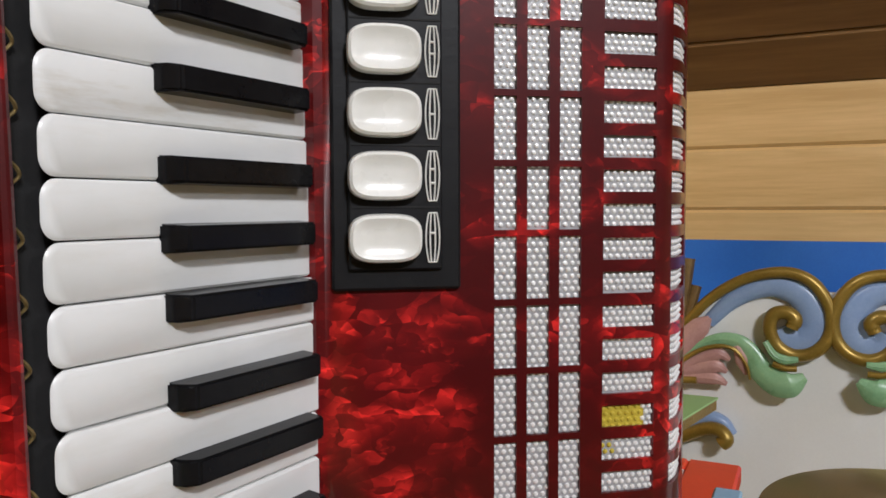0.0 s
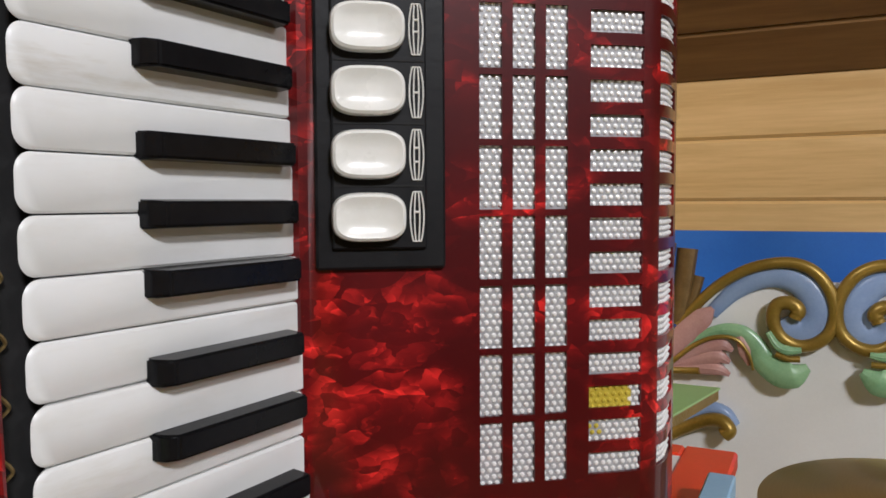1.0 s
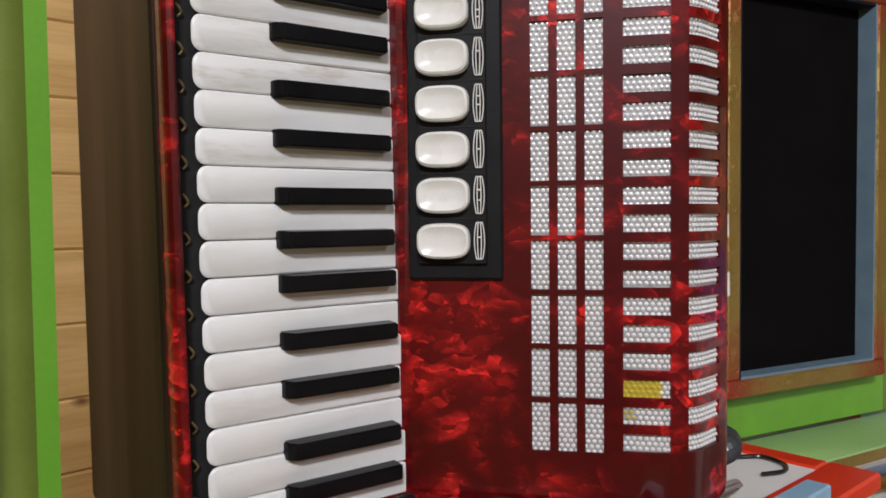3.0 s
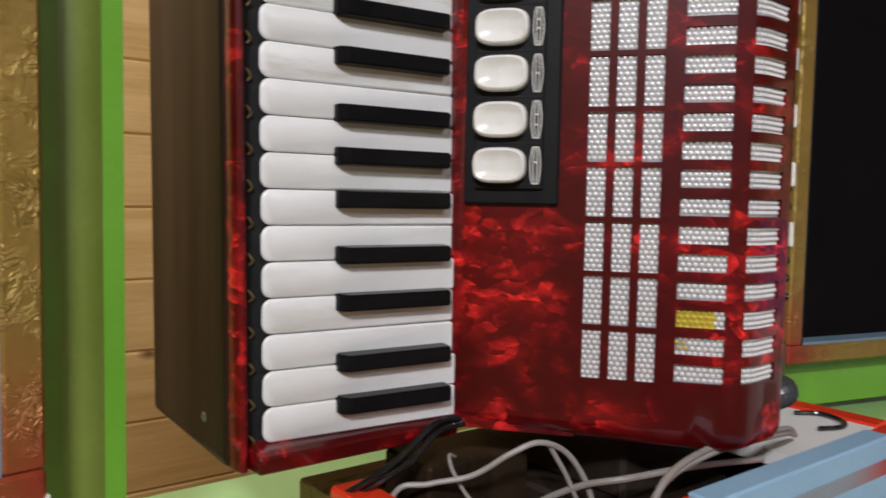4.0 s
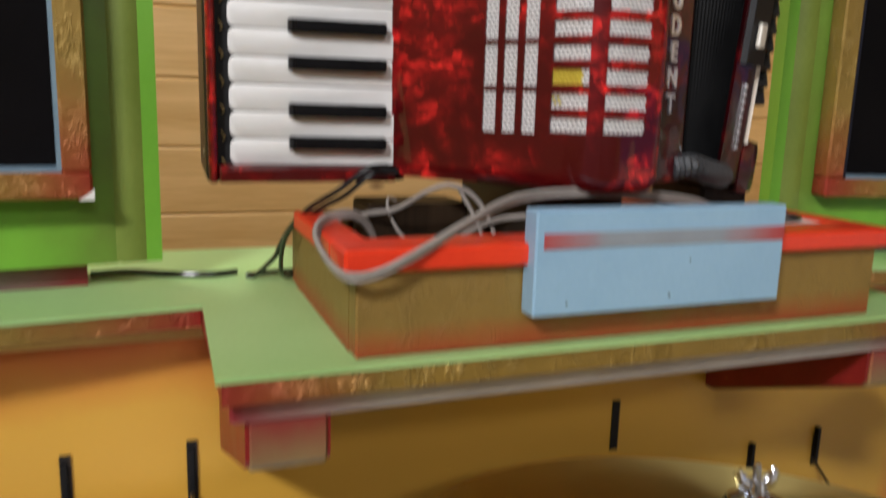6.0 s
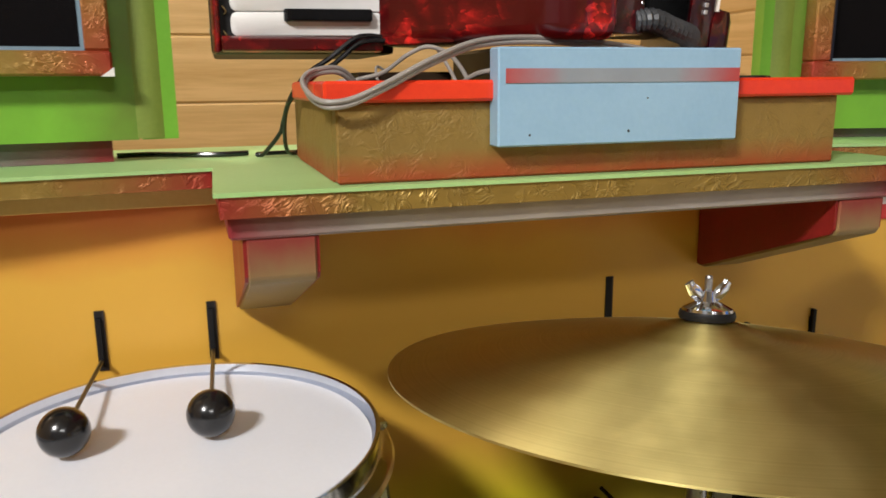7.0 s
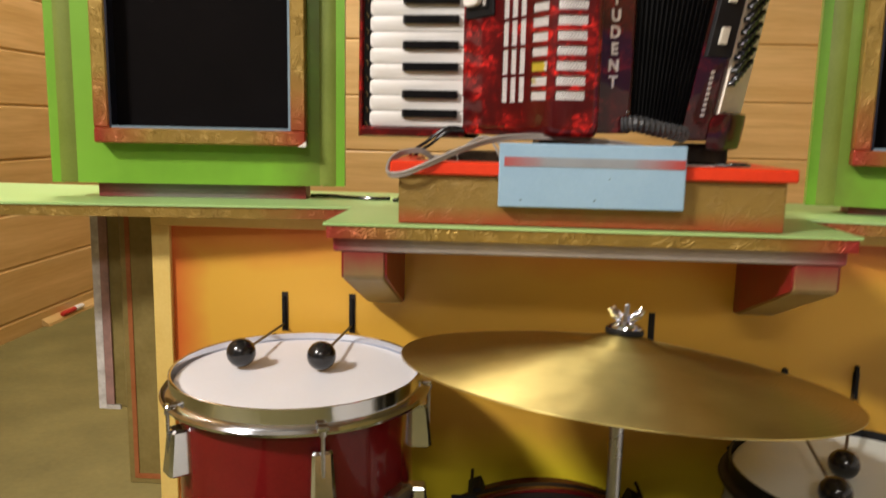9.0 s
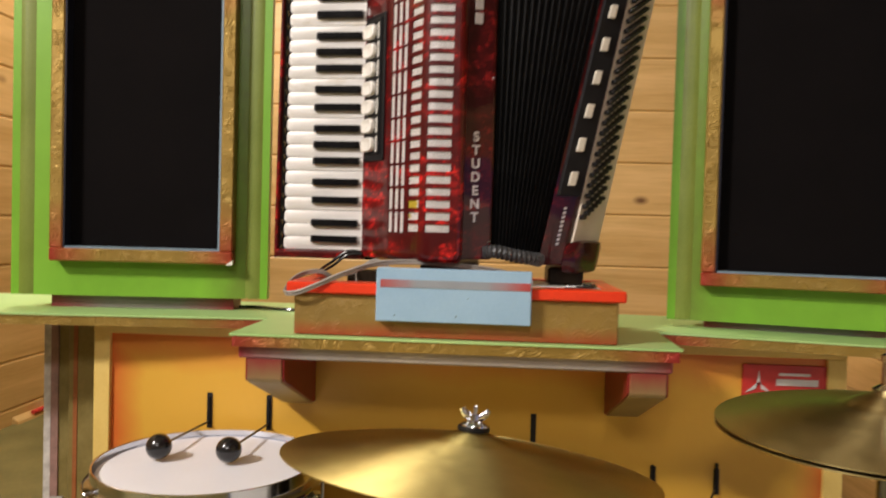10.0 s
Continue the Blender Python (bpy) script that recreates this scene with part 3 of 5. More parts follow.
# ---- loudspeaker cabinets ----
# Olive copy of the cabinet green; the moulding's shade is put into it.
M_MOULD_SHADE = surface("olive_shaded_green", (0.150, 0.205, 0.028), (0.205, 0.265, 0.045), 0.42, scale=14, bump=0.1)
M_NAVY = surface("dark_navy_edge", (0.008, 0.009, 0.016), (0.014, 0.015, 0.026), 0.6, bump=0.1, spec=0.2)
def speaker(base, turn, off, label):
    """Origin: middle of the front's lower edge."""
    w, h, gap = 0.2015, 0.585, base[2] - SHELF
    ob = thing("speaker_cabinet", base, label, "loudspeaker", "speaker cabinets", turn=turn)
    part("body", bm_box(-w + 0.03, w - 0.03, 0.006, 0.06, 0, h, 0.004), M_GREEN, ob, local=True)
    # Olive puts the shade on the accordion's side into the board's colour.
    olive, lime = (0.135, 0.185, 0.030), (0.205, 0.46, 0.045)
    m_board = blush("front_board_shaded_green", (0.195, 0.45, 0.036), lime if off > 0 else olive, -w + 0.02, w - 0.02, 0, 0.0, 0.36, tint2=olive if off > 0 else lime, length=0.085)
    part("front_board", bm_box(-w + 0.034, w - 0.034, -0.004, 0.008, 0.0, h), m_board, ob, "green front, shade towards the accordion tinted in as olive", local=True)
    for s in (-1, 1):
        x = s * (w - 0.0235)
        part("moulding", bm_prism([(x - 0.012, -0.0038), (x - 0.007, -0.0056), (x, -0.0064), (x + 0.007, -0.0056), (x + 0.012, -0.0038), (x + 0.012, 0.0), (x - 0.012, 0.0)], 0.001, h - 0.001, "z"), M_MOULD_SHADE, ob, "rounded moulding, its shade coloured in as olive", local=True, smooth=True)
        part("edge_board", bm_box(min(s * w, s * (w - 0.031)), max(s * w, s * (w - 0.031)), -0.004, 0.018, 0.0, h), M_GREEN, ob, local=True)
    fx, f0, f1, t = 0.1414, 0.056, 0.545, 0.0205
    m_h = blush("frame_rail_paint", GOLD, (0.36, 0.035, 0.02), off - fx, off + fx, 0, 0.45, 0.42, 0.6, length=0.075)
    m_v = blush("frame_stile_paint", GOLD, (0.36, 0.035, 0.02), f0, f1, 2, 0.45, 0.42, 0.6, length=0.10)
    for z in (f0, f1 - t):
        part("frame_rail", bm_box(off - fx, off + fx, -0.031, -0.004, z, z + t, 0.002), m_h, ob, "crinkled gold rail, red at the corners", local=True)
    for x in (off - fx, off + fx - t):
        part("frame_stile", bm_box(x, x + t, -0.0305, -0.004, f0 + t, f1 - t, 0.002), m_v, ob, "crinkled gold stile, red at the corners", local=True)
    ix, i0, i1 = fx - t, f0 + t, f1 - t
    # Left and top inner edges are dark navy, right and bottom light blue.
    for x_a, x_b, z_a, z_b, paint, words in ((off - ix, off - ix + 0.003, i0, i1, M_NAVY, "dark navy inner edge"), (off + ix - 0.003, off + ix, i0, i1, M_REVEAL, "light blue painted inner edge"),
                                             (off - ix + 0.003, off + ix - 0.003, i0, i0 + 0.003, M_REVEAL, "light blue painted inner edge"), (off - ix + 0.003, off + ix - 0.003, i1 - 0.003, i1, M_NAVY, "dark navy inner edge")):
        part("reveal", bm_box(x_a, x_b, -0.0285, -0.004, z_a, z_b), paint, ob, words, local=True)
    part("cloth", bm_box(off - ix + 0.003, off + ix - 0.003, -0.0050, -0.0042, i0 + 0.003, i1 - 0.003), M_CLOTH, ob, "black stretched speaker cloth", local=True)
    if off > 0:
        part("chip", bm_prism([(off + fx - 0.010, f0 - 0.0006), (off + fx + 0.0008, f0 - 0.0006), (off + fx + 0.0008, f0 + 0.007)], -0.0322, -0.024, "y"), M_WHITE, ob, "white chipped corner of the frame", local=True)
    m_f = blush("plinth_paint", (0.20, 0.18, 0.16), (0.22, 0.015, 0.015), -0.145, 0.145, 0, 0.2, 0.5, length=0.09)
    part("plinth", bm_box(-0.145, 0.145, 0.012, 0.07, 0.0004 - gap, 0.0), m_f, ob, "dark plinth, red at the ends", local=True)
    return ob


speaker((-0.0876, 0.3292, SHELF + 0.0205), 6.84, 0.0088, "green speaker cabinet with gold and red framed black cloth")
speaker((0.9482, 0.3064, SHELF + 0.0115), -14.15, -0.0120, "green speaker cabinet with gold and red framed black cloth")

# ---- tray and sign board ----
tray = thing("tray", (0.43, 0.2, SHELF), "shallow brown-gold wooden tray with orange-red rim", "tray")
m_tray = blush("tray_paint", (0.32, 0.205, 0.048), (0.38, 0.05, 0.012), -0.0005, 9.0, 2, 0.25, 0.5, 0.35, both=False, length=0.022)
x0, x1, y0, y1, z0, z1 = 0.218, 0.638, 0.116, 0.335, SHELF + 0.0005, 1.5115
part("front_board", bm_box(x0, x1, y0, y0 + 0.018, z0, z1, 0.0015), m_tray, tray)
part("back_board", bm_box(x0, x1, y1 - 0.018, y1, z0, z1, 0.0015), m_tray, tray)
part("side_board", bm_box(x0, x0 + 0.018, y0 + 0.018, y1 - 0.018, z0, z1), m_tray, tray)
part("side_board", bm_box(x1 - 0.018, x1, y0 + 0.018, y1 - 0.018, z0, z1), m_tray, tray)
part("bottom_board", bm_box(x0 + 0.018, x1 - 0.018, y0 + 0.018, y1 - 0.018, z0, z0 + 0.006), M_DARK, tray)
r0, r1, ry0, ry1, rz, w = 0.209, 0.647, 0.108, 0.337, 1.5260, 0.040
part("rim", bm_box(r0, r1, ry0, ry0 + w, z1, rz, 0.002), M_REDRIM, tray, "orange-red rim board")
part("rim", bm_box(0.48, r1, ry1 - w, ry1, z1, rz, 0.002), M_REDRIM, tray, "orange-red rim board")
part("rim", bm_box(r0, r0 + 0.024, ry0 + w, 0.278, z1, rz, 0.002), M_REDRIM, tray, "orange-red rim board")
part("rim", bm_box(r1 - 0.024, r1, ry0 + w, ry1 - w, z1, rz, 0.002), M_REDRIM, tray, "orange-red rim board")
part("lid_board", bm_box(0.50, r1 - 0.0235, ry0 + w + 0.0005, ry1 - w - 0.0005, z1 + 0.002, rz - 0.002), M_WHITE, tray, "white painted cover board")

sign_board = thing("sign_board", (0.427, 0.107, 1.48), "light blue painted wooden board on the tray's front", "sign")
part("board", bm_box(0.328, 0.526, 0.0985, 0.1155, 1.4795, 1.548, 0.0012), M_LBLUE, sign_board)
m_stripe = blush("stripe_paint", (0.33, 0.37, 0.42), (0.46, 0.055, 0.05), -0.094, 0.094, 0, 0.1, 0.45, length=0.05)
part("stripe", bm_box(0.3335, 0.5245, 0.0978, 0.0990, 1.5235, 1.5335), m_stripe, sign_board, "red stripe fading to grey in the middle")

for x, z, r in ((0.352, 1.4875, 0.0009), (0.431, 1.4885, 0.0011), (0.446, 1.5120, 0.0007)):
    part("nail_head", moved(bm_lathe([(0, 0.0006), (r * 0.7, 0.0005), (r, 0)], 8), pose(x, 0.0985, z, 90, 0, 0)), M_DARK, sign_board, "small dark nail head")

# supports and flexes in the tray
block = thing("support_block", (0.29, 0.24, 1.463), "dark brown wooden block inside the tray", "block")
part("block", bm_box(0.262, 0.345, 0.250, 0.300, 1.4625, 1.5335, 0.002), M_CASE, block)
stand = thing("stand", (0.43, 0.26, 1.463), "black wooden stand carrying the accordion", "stand")
part("foot_board", bm_box(0.350, 0.480, 0.185, 0.36, 1.4625, 1.505, 0.003), M_DARK, stand)
part("post", bm_box(0.375, 0.455, 0.195, 0.34, 1.505, 1.553, 0.003), M_DARK, stand)
part("bass_post", bm_box(0.555, 0.605, 0.225, 0.30, 1.5245, 1.549, 0.003), M_CASE, stand)

# ---- accordion ----
A_LABEL = "red marbled piano accordion with white keys and silver grille, standing upright"
BASE = (0.30, 0.262, 1.551)
accordion = thing("accordion", BASE, A_LABEL, "accordion")
TOP = 2.052


def leaned(bm):
    """The keyboard leans back a little against the upright cover."""
    for v in bm.verts:
        v.co.y += 0.034 * (v.co.z - 1.562)
    return bm


part("case", leaned(bm_prism([(0.1450, 0.276), (0.300, 0.276), (0.300, 0.420), (0.150, 0.420)], 1.549, TOP, "z", 0.004, 2)), M_CASE, accordion, "dark brown wood veneer box behind the keyboard")
part("screw", moved(bm_lathe([(0, 0.0012), (0.0022, 0.0008), (0.0030, 0)], 12), pose(0.1462, 0.312, 1.569, 0, -90, 0)), M_STEEL, accordion, "small steel screw")
frame_poly = [(0.1468, 0.278), (0.1462, 0.268), (0.1480, 0.2625), (0.1510, 0.2620), (0.1528, 0.2655), (0.1528, 0.278)]
part("keyboard_frame", leaned(bm_prism(frame_poly, 1.5495, TOP, "z", 0.001)), M_PEARL, accordion, "red marbled side rim of the keyboard")
part("keyboard_frame", leaned(bm_prism([(0.262, 1.550), (0.251, 1.551), (0.250, 1.560), (0.255, 1.5625), (0.278, 1.5625), (0.278, 1.550)], 0.1528, 0.2840, "x", 0.001)), M_PEARL, accordion, "red marbled lower rim of the keyboard")
part("keyboard_frame", leaned(bm_box(0.1528, 0.2840, 0.252, 0.278, TOP - 0.012, TOP, 0.002)), M_PEARL, accordion, "red marbled upper rim of the keyboard")
part("keybed", leaned(bm_box(0.1528, 0.2840, 0.2725, 0.278, 1.5600, TOP - 0.012)), M_KEYBED, accordion, "black keybed behind the keys")

# keys: u along the key, v up, w towards the player
KU = Vector((0.1208, -0.0116, 0)).normalized()
KW = KU.cross(Vector((0, 0, 1)))
KEY0, KPITCH, KLEN = Vector((0.1590, 0.2642, 1.5625)), 0.01968, 0.1235
base_v = Vector(BASE)


def key_matrix(z, tilt=0.0, push=0.0):
    m = Matrix(((KU.x, 0, KW.x, 0), (KU.y, 0, KW.y, 0), (0, 1, 0, 0), (0, 0, 0, 1)))
    return Matrix.Translation(KEY0 + Vector((0, 0.034 * z, z)) - base_v + KW * push) @ m @ Matrix.Rotation(tilt, 4, "Y")


def white_key_bm():
    hw, r = KPITCH / 2 - 0.0003, 0.0062
    pts = [(KLEN, -hw), (KLEN, hw)]
    for k in range(7):
        a = math.pi / 2 + k / 6 * math.pi / 2
        pts.append((r + r * math.cos(a) * 0.85, hw - r + r * math.sin(a)))
    for k in range(7):
        a = math.pi + k / 6 * math.pi / 2
        pts.append((r + r * math.cos(a) * 0.85, -hw + r + r * math.sin(a)))
    bm = bmesh.new()
    levels = ((0.0046, -0.0070), (0.0026, -0.0040), (0.0012, -0.0022), (0.0008, -0.0012), (0.0013, -0.0004), (0.0024, 0.0))
    rings = []
    for inset, w in levels:
        rings.append([bm.verts.new((u + (inset * 1.5 if u < KLEN / 2 else 0), v * (1 - (min(inset * 0.5, 0.0010) if w > -0.001 else 0.0) / hw), w)) for u, v in pts])
    n = len(pts)
    for a, b in zip(rings, rings[1:]):
        for i in range(n):
            bm.faces.new((a[i], a[(i + 1) % n], b[(i + 1) % n], b[i]))
    bm.faces.new(rings[0])
    bm.faces.new(rings[-1])
    bmesh.ops.recalc_face_normals(bm, faces=bm.faces[:])
    return bm


def black_key_bm():
    l0, l1, h, hw = 0.0, KLEN - 0.0515, 0.0088, 0.0054
    bm = bm_prism([(l0, -0.002), (l1, -0.002), (l1, h), (0.0050, h), (0.0012, 0.0052), (l0, 0.001)], -hw, hw, "y")
    for v in bm.verts:
        if v.co.z > 0.004:
            v.co.y *= 0.86
    bmesh.ops.bevel(bm, geom=bm.edges[:], offset=0.0009, segments=2, affect="EDGES")
    return bm


def stained_keys():
    """Worn white keys: faint brown smudges that differ from key to key."""
    m, t, b = tree_of("worn_white_keys")
    v = coords(t, (22, 120, 60), 31.0)
    dirt = noise_of(t, v, 1.0, 5.0, 0.65)
    info = t.nodes.new("ShaderNodeObjectInfo")
    much = maths(t, "MULTIPLY", maths(t, "POWER", info.outputs["Random"], 1.8), 0.85)
    f = maths(t, "MULTIPLY", maths(t, "DIVIDE", maths(t, "SUBTRACT", dirt, 0.50), 0.22, True), much)
    base = ramp(t, noise_of(t, coords(t, (1, 1, 1), 5.0), 20.0), [(0.3, (0.73, 0.73, 0.71)), (0.7, (0.80, 0.80, 0.79))])
    t.links.new(mixed(t, f, base, (0.46, 0.39, 0.27)), b.inputs["Base Color"])
    b.inputs["Roughness"].default_value = 0.34
    b.inputs["Coat Weight"].default_value = 0.15
    return m


me_white = mesh_of("white_key", white_key_bm(), stained_keys(), True)
me_black = mesh_of("black_key", black_key_bm(), M_BLACKKEY, True)
rng = random.Random(4)
for i in range(24):
    piece("white_key", me_white, accordion, key_matrix(KPITCH * (i + 0.5), rng.uniform(-0.006, 0.006), rng.uniform(-0.0004, 0.0004)))
    off = {0: -0.0005, 1: 0.0038, 3: -0.0039, 4: 0.0030, 6: -0.0050}.get(i % 7)
    if i < 2:
        off = (-0.0028, 0.0015)[i]
    if off is not None and i < 23:
        m = key_matrix(KPITCH * (i + 1) + off, rng.uniform(-0.004, 0.004), rng.uniform(-0.0003, 0.0003))
        piece("black_key", me_black, accordion, m @ Matrix.Translation((0.0445, 0, 0)))
# key springs and levers behind the key tips
me_spring = mesh_of("key_spring", moved(bm_tube(smooth_path([(0, 0, 0), (0.0015, 0.002, 0.001), (0.0005, 0.004, 0.0018), (-0.001, 0.006, 0.001)], 5), 0.0006, 5), Matrix.Identity(4)), M_BRASS)
for i in range(24):
    piece("key_spring", me_spring, accordion, key_matrix(KPITCH * i + 0.001, 0, -0.006) @ Matrix.Translation((-0.0030, -0.003, -0.0005)) @ Matrix.Scale(1.1, 4))

# treble cover: a sheet along a bent line in plan, with slots cut through it
GA, GD = Vector((0.283, 0.252)), Vector((0.60, -0.80))
BEND0, BEND1, SEND = 0.148, 0.181, 0.212


def cover_line(steps=24):
    """Table of plan points and directions along the cover."""
    table, p, s, ds = [], GA.copy(), 0.0, 0.0005
    while s <= SEND + 0.018:
        if s < BEND0:
            a = -53.13
        elif s < BEND1:
            a = -53.13 + 57 * (s - BEND0) / (BEND1 - BEND0)
        elif s < SEND - 0.005:
            a = 3.9
        else:
            a = min(3.9 + 78 * (s - SEND + 0.005) / 0.012, 82)
        d = Vector((math.cos(radians(a)), math.sin(radians(a))))
        table.append((s, p.copy(), d))
        p, s = p + d * ds, s + ds
    return table


COVER = cover_line()


def on_cover(s, z, depth=0.0):
    """Place at s along the cover's line, at height z, a depth under its surface."""
    _, p, d = COVER[max(0, min(len(COVER) - 1, round(s / 0.0005)))]
    inward = Vector((-d.y, d.x))
    q = p + inward * depth
    return Vector((q.x, q.y, z))


TALL_Z = [(1.593 + 0.0317 * k, 1.6217 + 0.0317 * k) for k in range(14)]
SHORT_Z = [(1.5945 + 0.01585 * k, 1.6047 + 0.01585 * k) for k in range(28)]
BANDS = [(0.0, 0.0760, None, 4), (0.0760, 0.0865, TALL_Z, 1), (0.0865, 0.0916, None, 1), (0.0916, 0.1020, TALL_Z, 1), (0.1020, 0.1072, None, 1),
         (0.1072, 0.1175, TALL_Z, 1), (0.1175, 0.1287, None, 1), (0.1287, 0.1548, SHORT_Z, 4), (0.1548, 0.1660, None, 5), (0.1660, 0.1985, SHORT_Z, 9), (0.1985, SEND + 0.016, None, 12)]
Z0, Z1 = 1.566, TOP - 0.006


def cover_bm():
    bm = bmesh.new()
    for s0, s1, slots, n in BANDS:
        cuts = [(Z0, Z1, True)]
        if slots:
            cuts, z = [], Z0
            for a, b in slots:
                cuts += [(z, a, True), (a, b, False)]
                z = b
            cuts.append((z, Z1, True))
        for za, zb, solid in cuts:
            ss = [s0 + (s1 - s0) * k / n for k in range(n + 1)]
            if solid:
                for a, b in zip(ss, ss[1:]):
                    bm.faces.new([bm.verts.new(on_cover(s, z)) for s, z in ((a, za), (b, za), (b, zb), (a, zb))])
            else:
                depth = 0.0022
                for a, b in zip(ss, ss[1:]):
                    for z in (za, zb):
                        bm.faces.new([bm.verts.new(on_cover(s, z, q)) for s, q in ((a, 0), (b, 0), (b, depth), (a, depth))])
                for s in (s0, s1):
                    bm.faces.new([bm.verts.new(on_cover(s, z, q)) for z, q in ((za, 0), (zb, 0), (zb, depth), (za, depth))])
    # rounded lower lip and the underside
    ss = [SEND * k / 60 for k in range(61)] + [SEND + 0.016]
    lips = [(0.0, Z0), (0.0008, Z0 - 0.0045), (0.0030, Z0 - 0.0085), (0.0070, Z0 - 0.0110), (0.05, Z0 - 0.0115)]
    for (d0, z0), (d1, z1) in zip(lips, lips[1:]):
        for a, b in zip(ss, ss[1:]):
            bm.faces.new([bm.verts.new(on_cover(s, z, d)) for s, z, d in ((a, z1, d1), (b, z1, d1), (b, z0, d0), (a, z0, d0))])
    bm.faces.new([bm.verts.new(p) for p in [on_cover(s, Z1) for s in ss] + [Vector((0.44, 0.30, Z1)), Vector((0.30, 0.30, Z1))]])
    bmesh.ops.remove_doubles(bm, verts=bm.verts[:], dist=0.00005)
    return bm


cover = part("treble_cover", cover_bm(), M_PEARL, accordion, "red marbled celluloid cover with cut slots", smooth=True)
part("cover_side", bm_prism([(0.2806, 0.2552), (0.2806, 0.30), (0.33, 0.30), (0.3285, 0.196), (0.2828, 0.2524)], 1.556, TOP - 0.01, "z"), M_PEARL, accordion)


def grille_bms():
    """Embossed silver sheet behind the slots: a ground and its many small bosses."""
    ground, boss, yellow = bmesh.new(), [], []
    pitch, row, r, h = 0.00345, 0.0030, 0.00132, 0.0011
    for s0, s1, slots, n in BANDS:
        if not slots:
            continue
        ss = [s0 + (s1 - s0) * k / n for k in range(n + 1)]
        for a, b in zip(ss, ss[1:]):
            ground.faces.new([ground.verts.new(on_cover(s, z, 0.0022)) for s, z in ((a, Z0), (b, Z0), (b, Z1), (a, Z1))])
        for za, zb in slots:
            if za > 2.0:
                continue
            k0, k1 = math.floor(za / row), math.ceil(zb / row)
            for k in range(k0, k1 + 1):
                z = k * row
                c = math.floor(s0 / pitch) + (0.5 if k % 2 else 0.0)
                while c * pitch < s1 + pitch / 2:
                    s = c * pitch
                    if s0 - 0.0006 < s < s1 + 0.0006 and za - 0.0006 < z < zb + 0.0006:
                        is_y = 0.128 < s0 < 0.129 and (1.62 < z < 1.638 and s < 0.150 or 1.613 < z < 1.62 and s < 0.136)
                        (yellow if is_y else boss).append((s, z))
                    c += 1

    def bosses(spots):
        verts, faces = [], []
        for s, z in spots:
            o = on_cover(s, z, 0.0021)
            _, _, d = COVER[max(0, min(len(COVER) - 1, round(s / 0.0005)))]
            side, out = Vector((d.x, d.y, 0)), Vector((d.y, -d.x, 0))
            n0 = len(verts)
            for rr, hh in ((r, 0.0), (r * 0.66, h * 0.72)):
                for q in range(7):
                    a = 2 * math.pi * q / 7
                    verts.append(o + side * rr * math.cos(a) + Vector((0, 0, 1)) * rr * math.sin(a) + out * hh)
            verts.append(o + out * h)
            for q in range(7):
                j = (q + 1) % 7
                faces.append((n0 + q, n0 + j, n0 + 7 + j, n0 + 7 + q))
                faces.append((n0 + 7 + q, n0 + 7 + j, n0 + 14))
        me = bpy.data.meshes.new("boss")
        me.from_pydata([tuple(v) for v in verts], [], faces)
        bm = bmesh.new()
        bm.from_mesh(me)
        bpy.data.meshes.remove(me)
        return bm

    return ground, bosses(boss), bosses(yellow)


g_ground, g_boss, g_yellow = grille_bms()
stain = bmesh.new()
for k in range(4):
    a, c = 0.1287 + 0.0055 * k, 0.1287 + 0.0055 * (k + 1)
    stain.faces.new([stain.verts.new(on_cover(u, z, 0.0020)) for u, z in ((a, 1.6255), (c, 1.6255), (c, 1.6372), (a, 1.6372))])
grille = part("grille", g_ground, M_MESHBACK, accordion, "silver embossed grille behind the slots")
tagged(part("boss_sheet", g_boss, M_MESH, grille, "rows of tiny silver bosses", smooth=True), kind="stuff")
part("stain", stain, M_MESHYELLOW, grille, "yellowed ground of one slot")
tagged(part("yellowed_boss_sheet", g_yellow, M_MESHYELLOW, grille, "yellowed patch of the grille", smooth=True), kind="stuff")


# register switches on a black plate
def cover_frame(s, z, lift):
    """Local axes on the flat of the cover: x along it, y up, z outward."""
    d = Vector((0.60, -0.80, 0))
    out = Vector((-0.80, -0.60, 0))
    o = on_cover(s, z) + out * lift - base_v
    return Matrix(((d.x, 0, out.x, o.x), (d.y, 0, out.y, o.y), (0, 1, 0, o.z), (0, 0, 0, 1)))


plate = part("register_plate", moved(bm_box(-0.0290, 0.0278, -0.104, 0.104, -0.002, 0.0035, 0.0012), cover_frame(0.0322, 1.798, 0)), M_BLACK, accordion, "black register plate", local=True)
part("inner_plate", moved(bm_box(-0.0205, 0.0205, -0.096, 0.096, 0.0035, 0.0060, 0.0008), cover_frame(0.0304, 1.799, 0)), M_BLACK, plate, local=True)


def switch_bm():
    bm = bmesh.new()
    rings = []
    for hx, hy, z in ((0.0157, 0.0104, 0.0), (0.0160, 0.0106, 0.0030), (0.0154, 0.0100, 0.0058), (0.0142, 0.0088, 0.0068), (0.0128, 0.0074, 0.0062), (0.0100, 0.0052, 0.0050), (0.0050, 0.0025, 0.0046)):
        ring = []
        for k in range(40):
            a = 2 * math.pi * k / 40
            c, s = math.cos(a), math.sin(a)
            ring.append(bm.verts.new((hx * math.copysign(abs(c) ** 0.62, c), hy * math.copysign(abs(s) ** 0.62, s), z)))
        rings.append(ring)
    for a, b in zip(rings, rings[1:]):
        for i in range(40):
            bm.faces.new((a[i], a[(i + 1) % 40], b[(i + 1) % 40], b[i]))
    bm.faces.new(rings[-1])
    bmesh.ops.recalc_face_normals(bm, faces=bm.faces[:])
    return bm


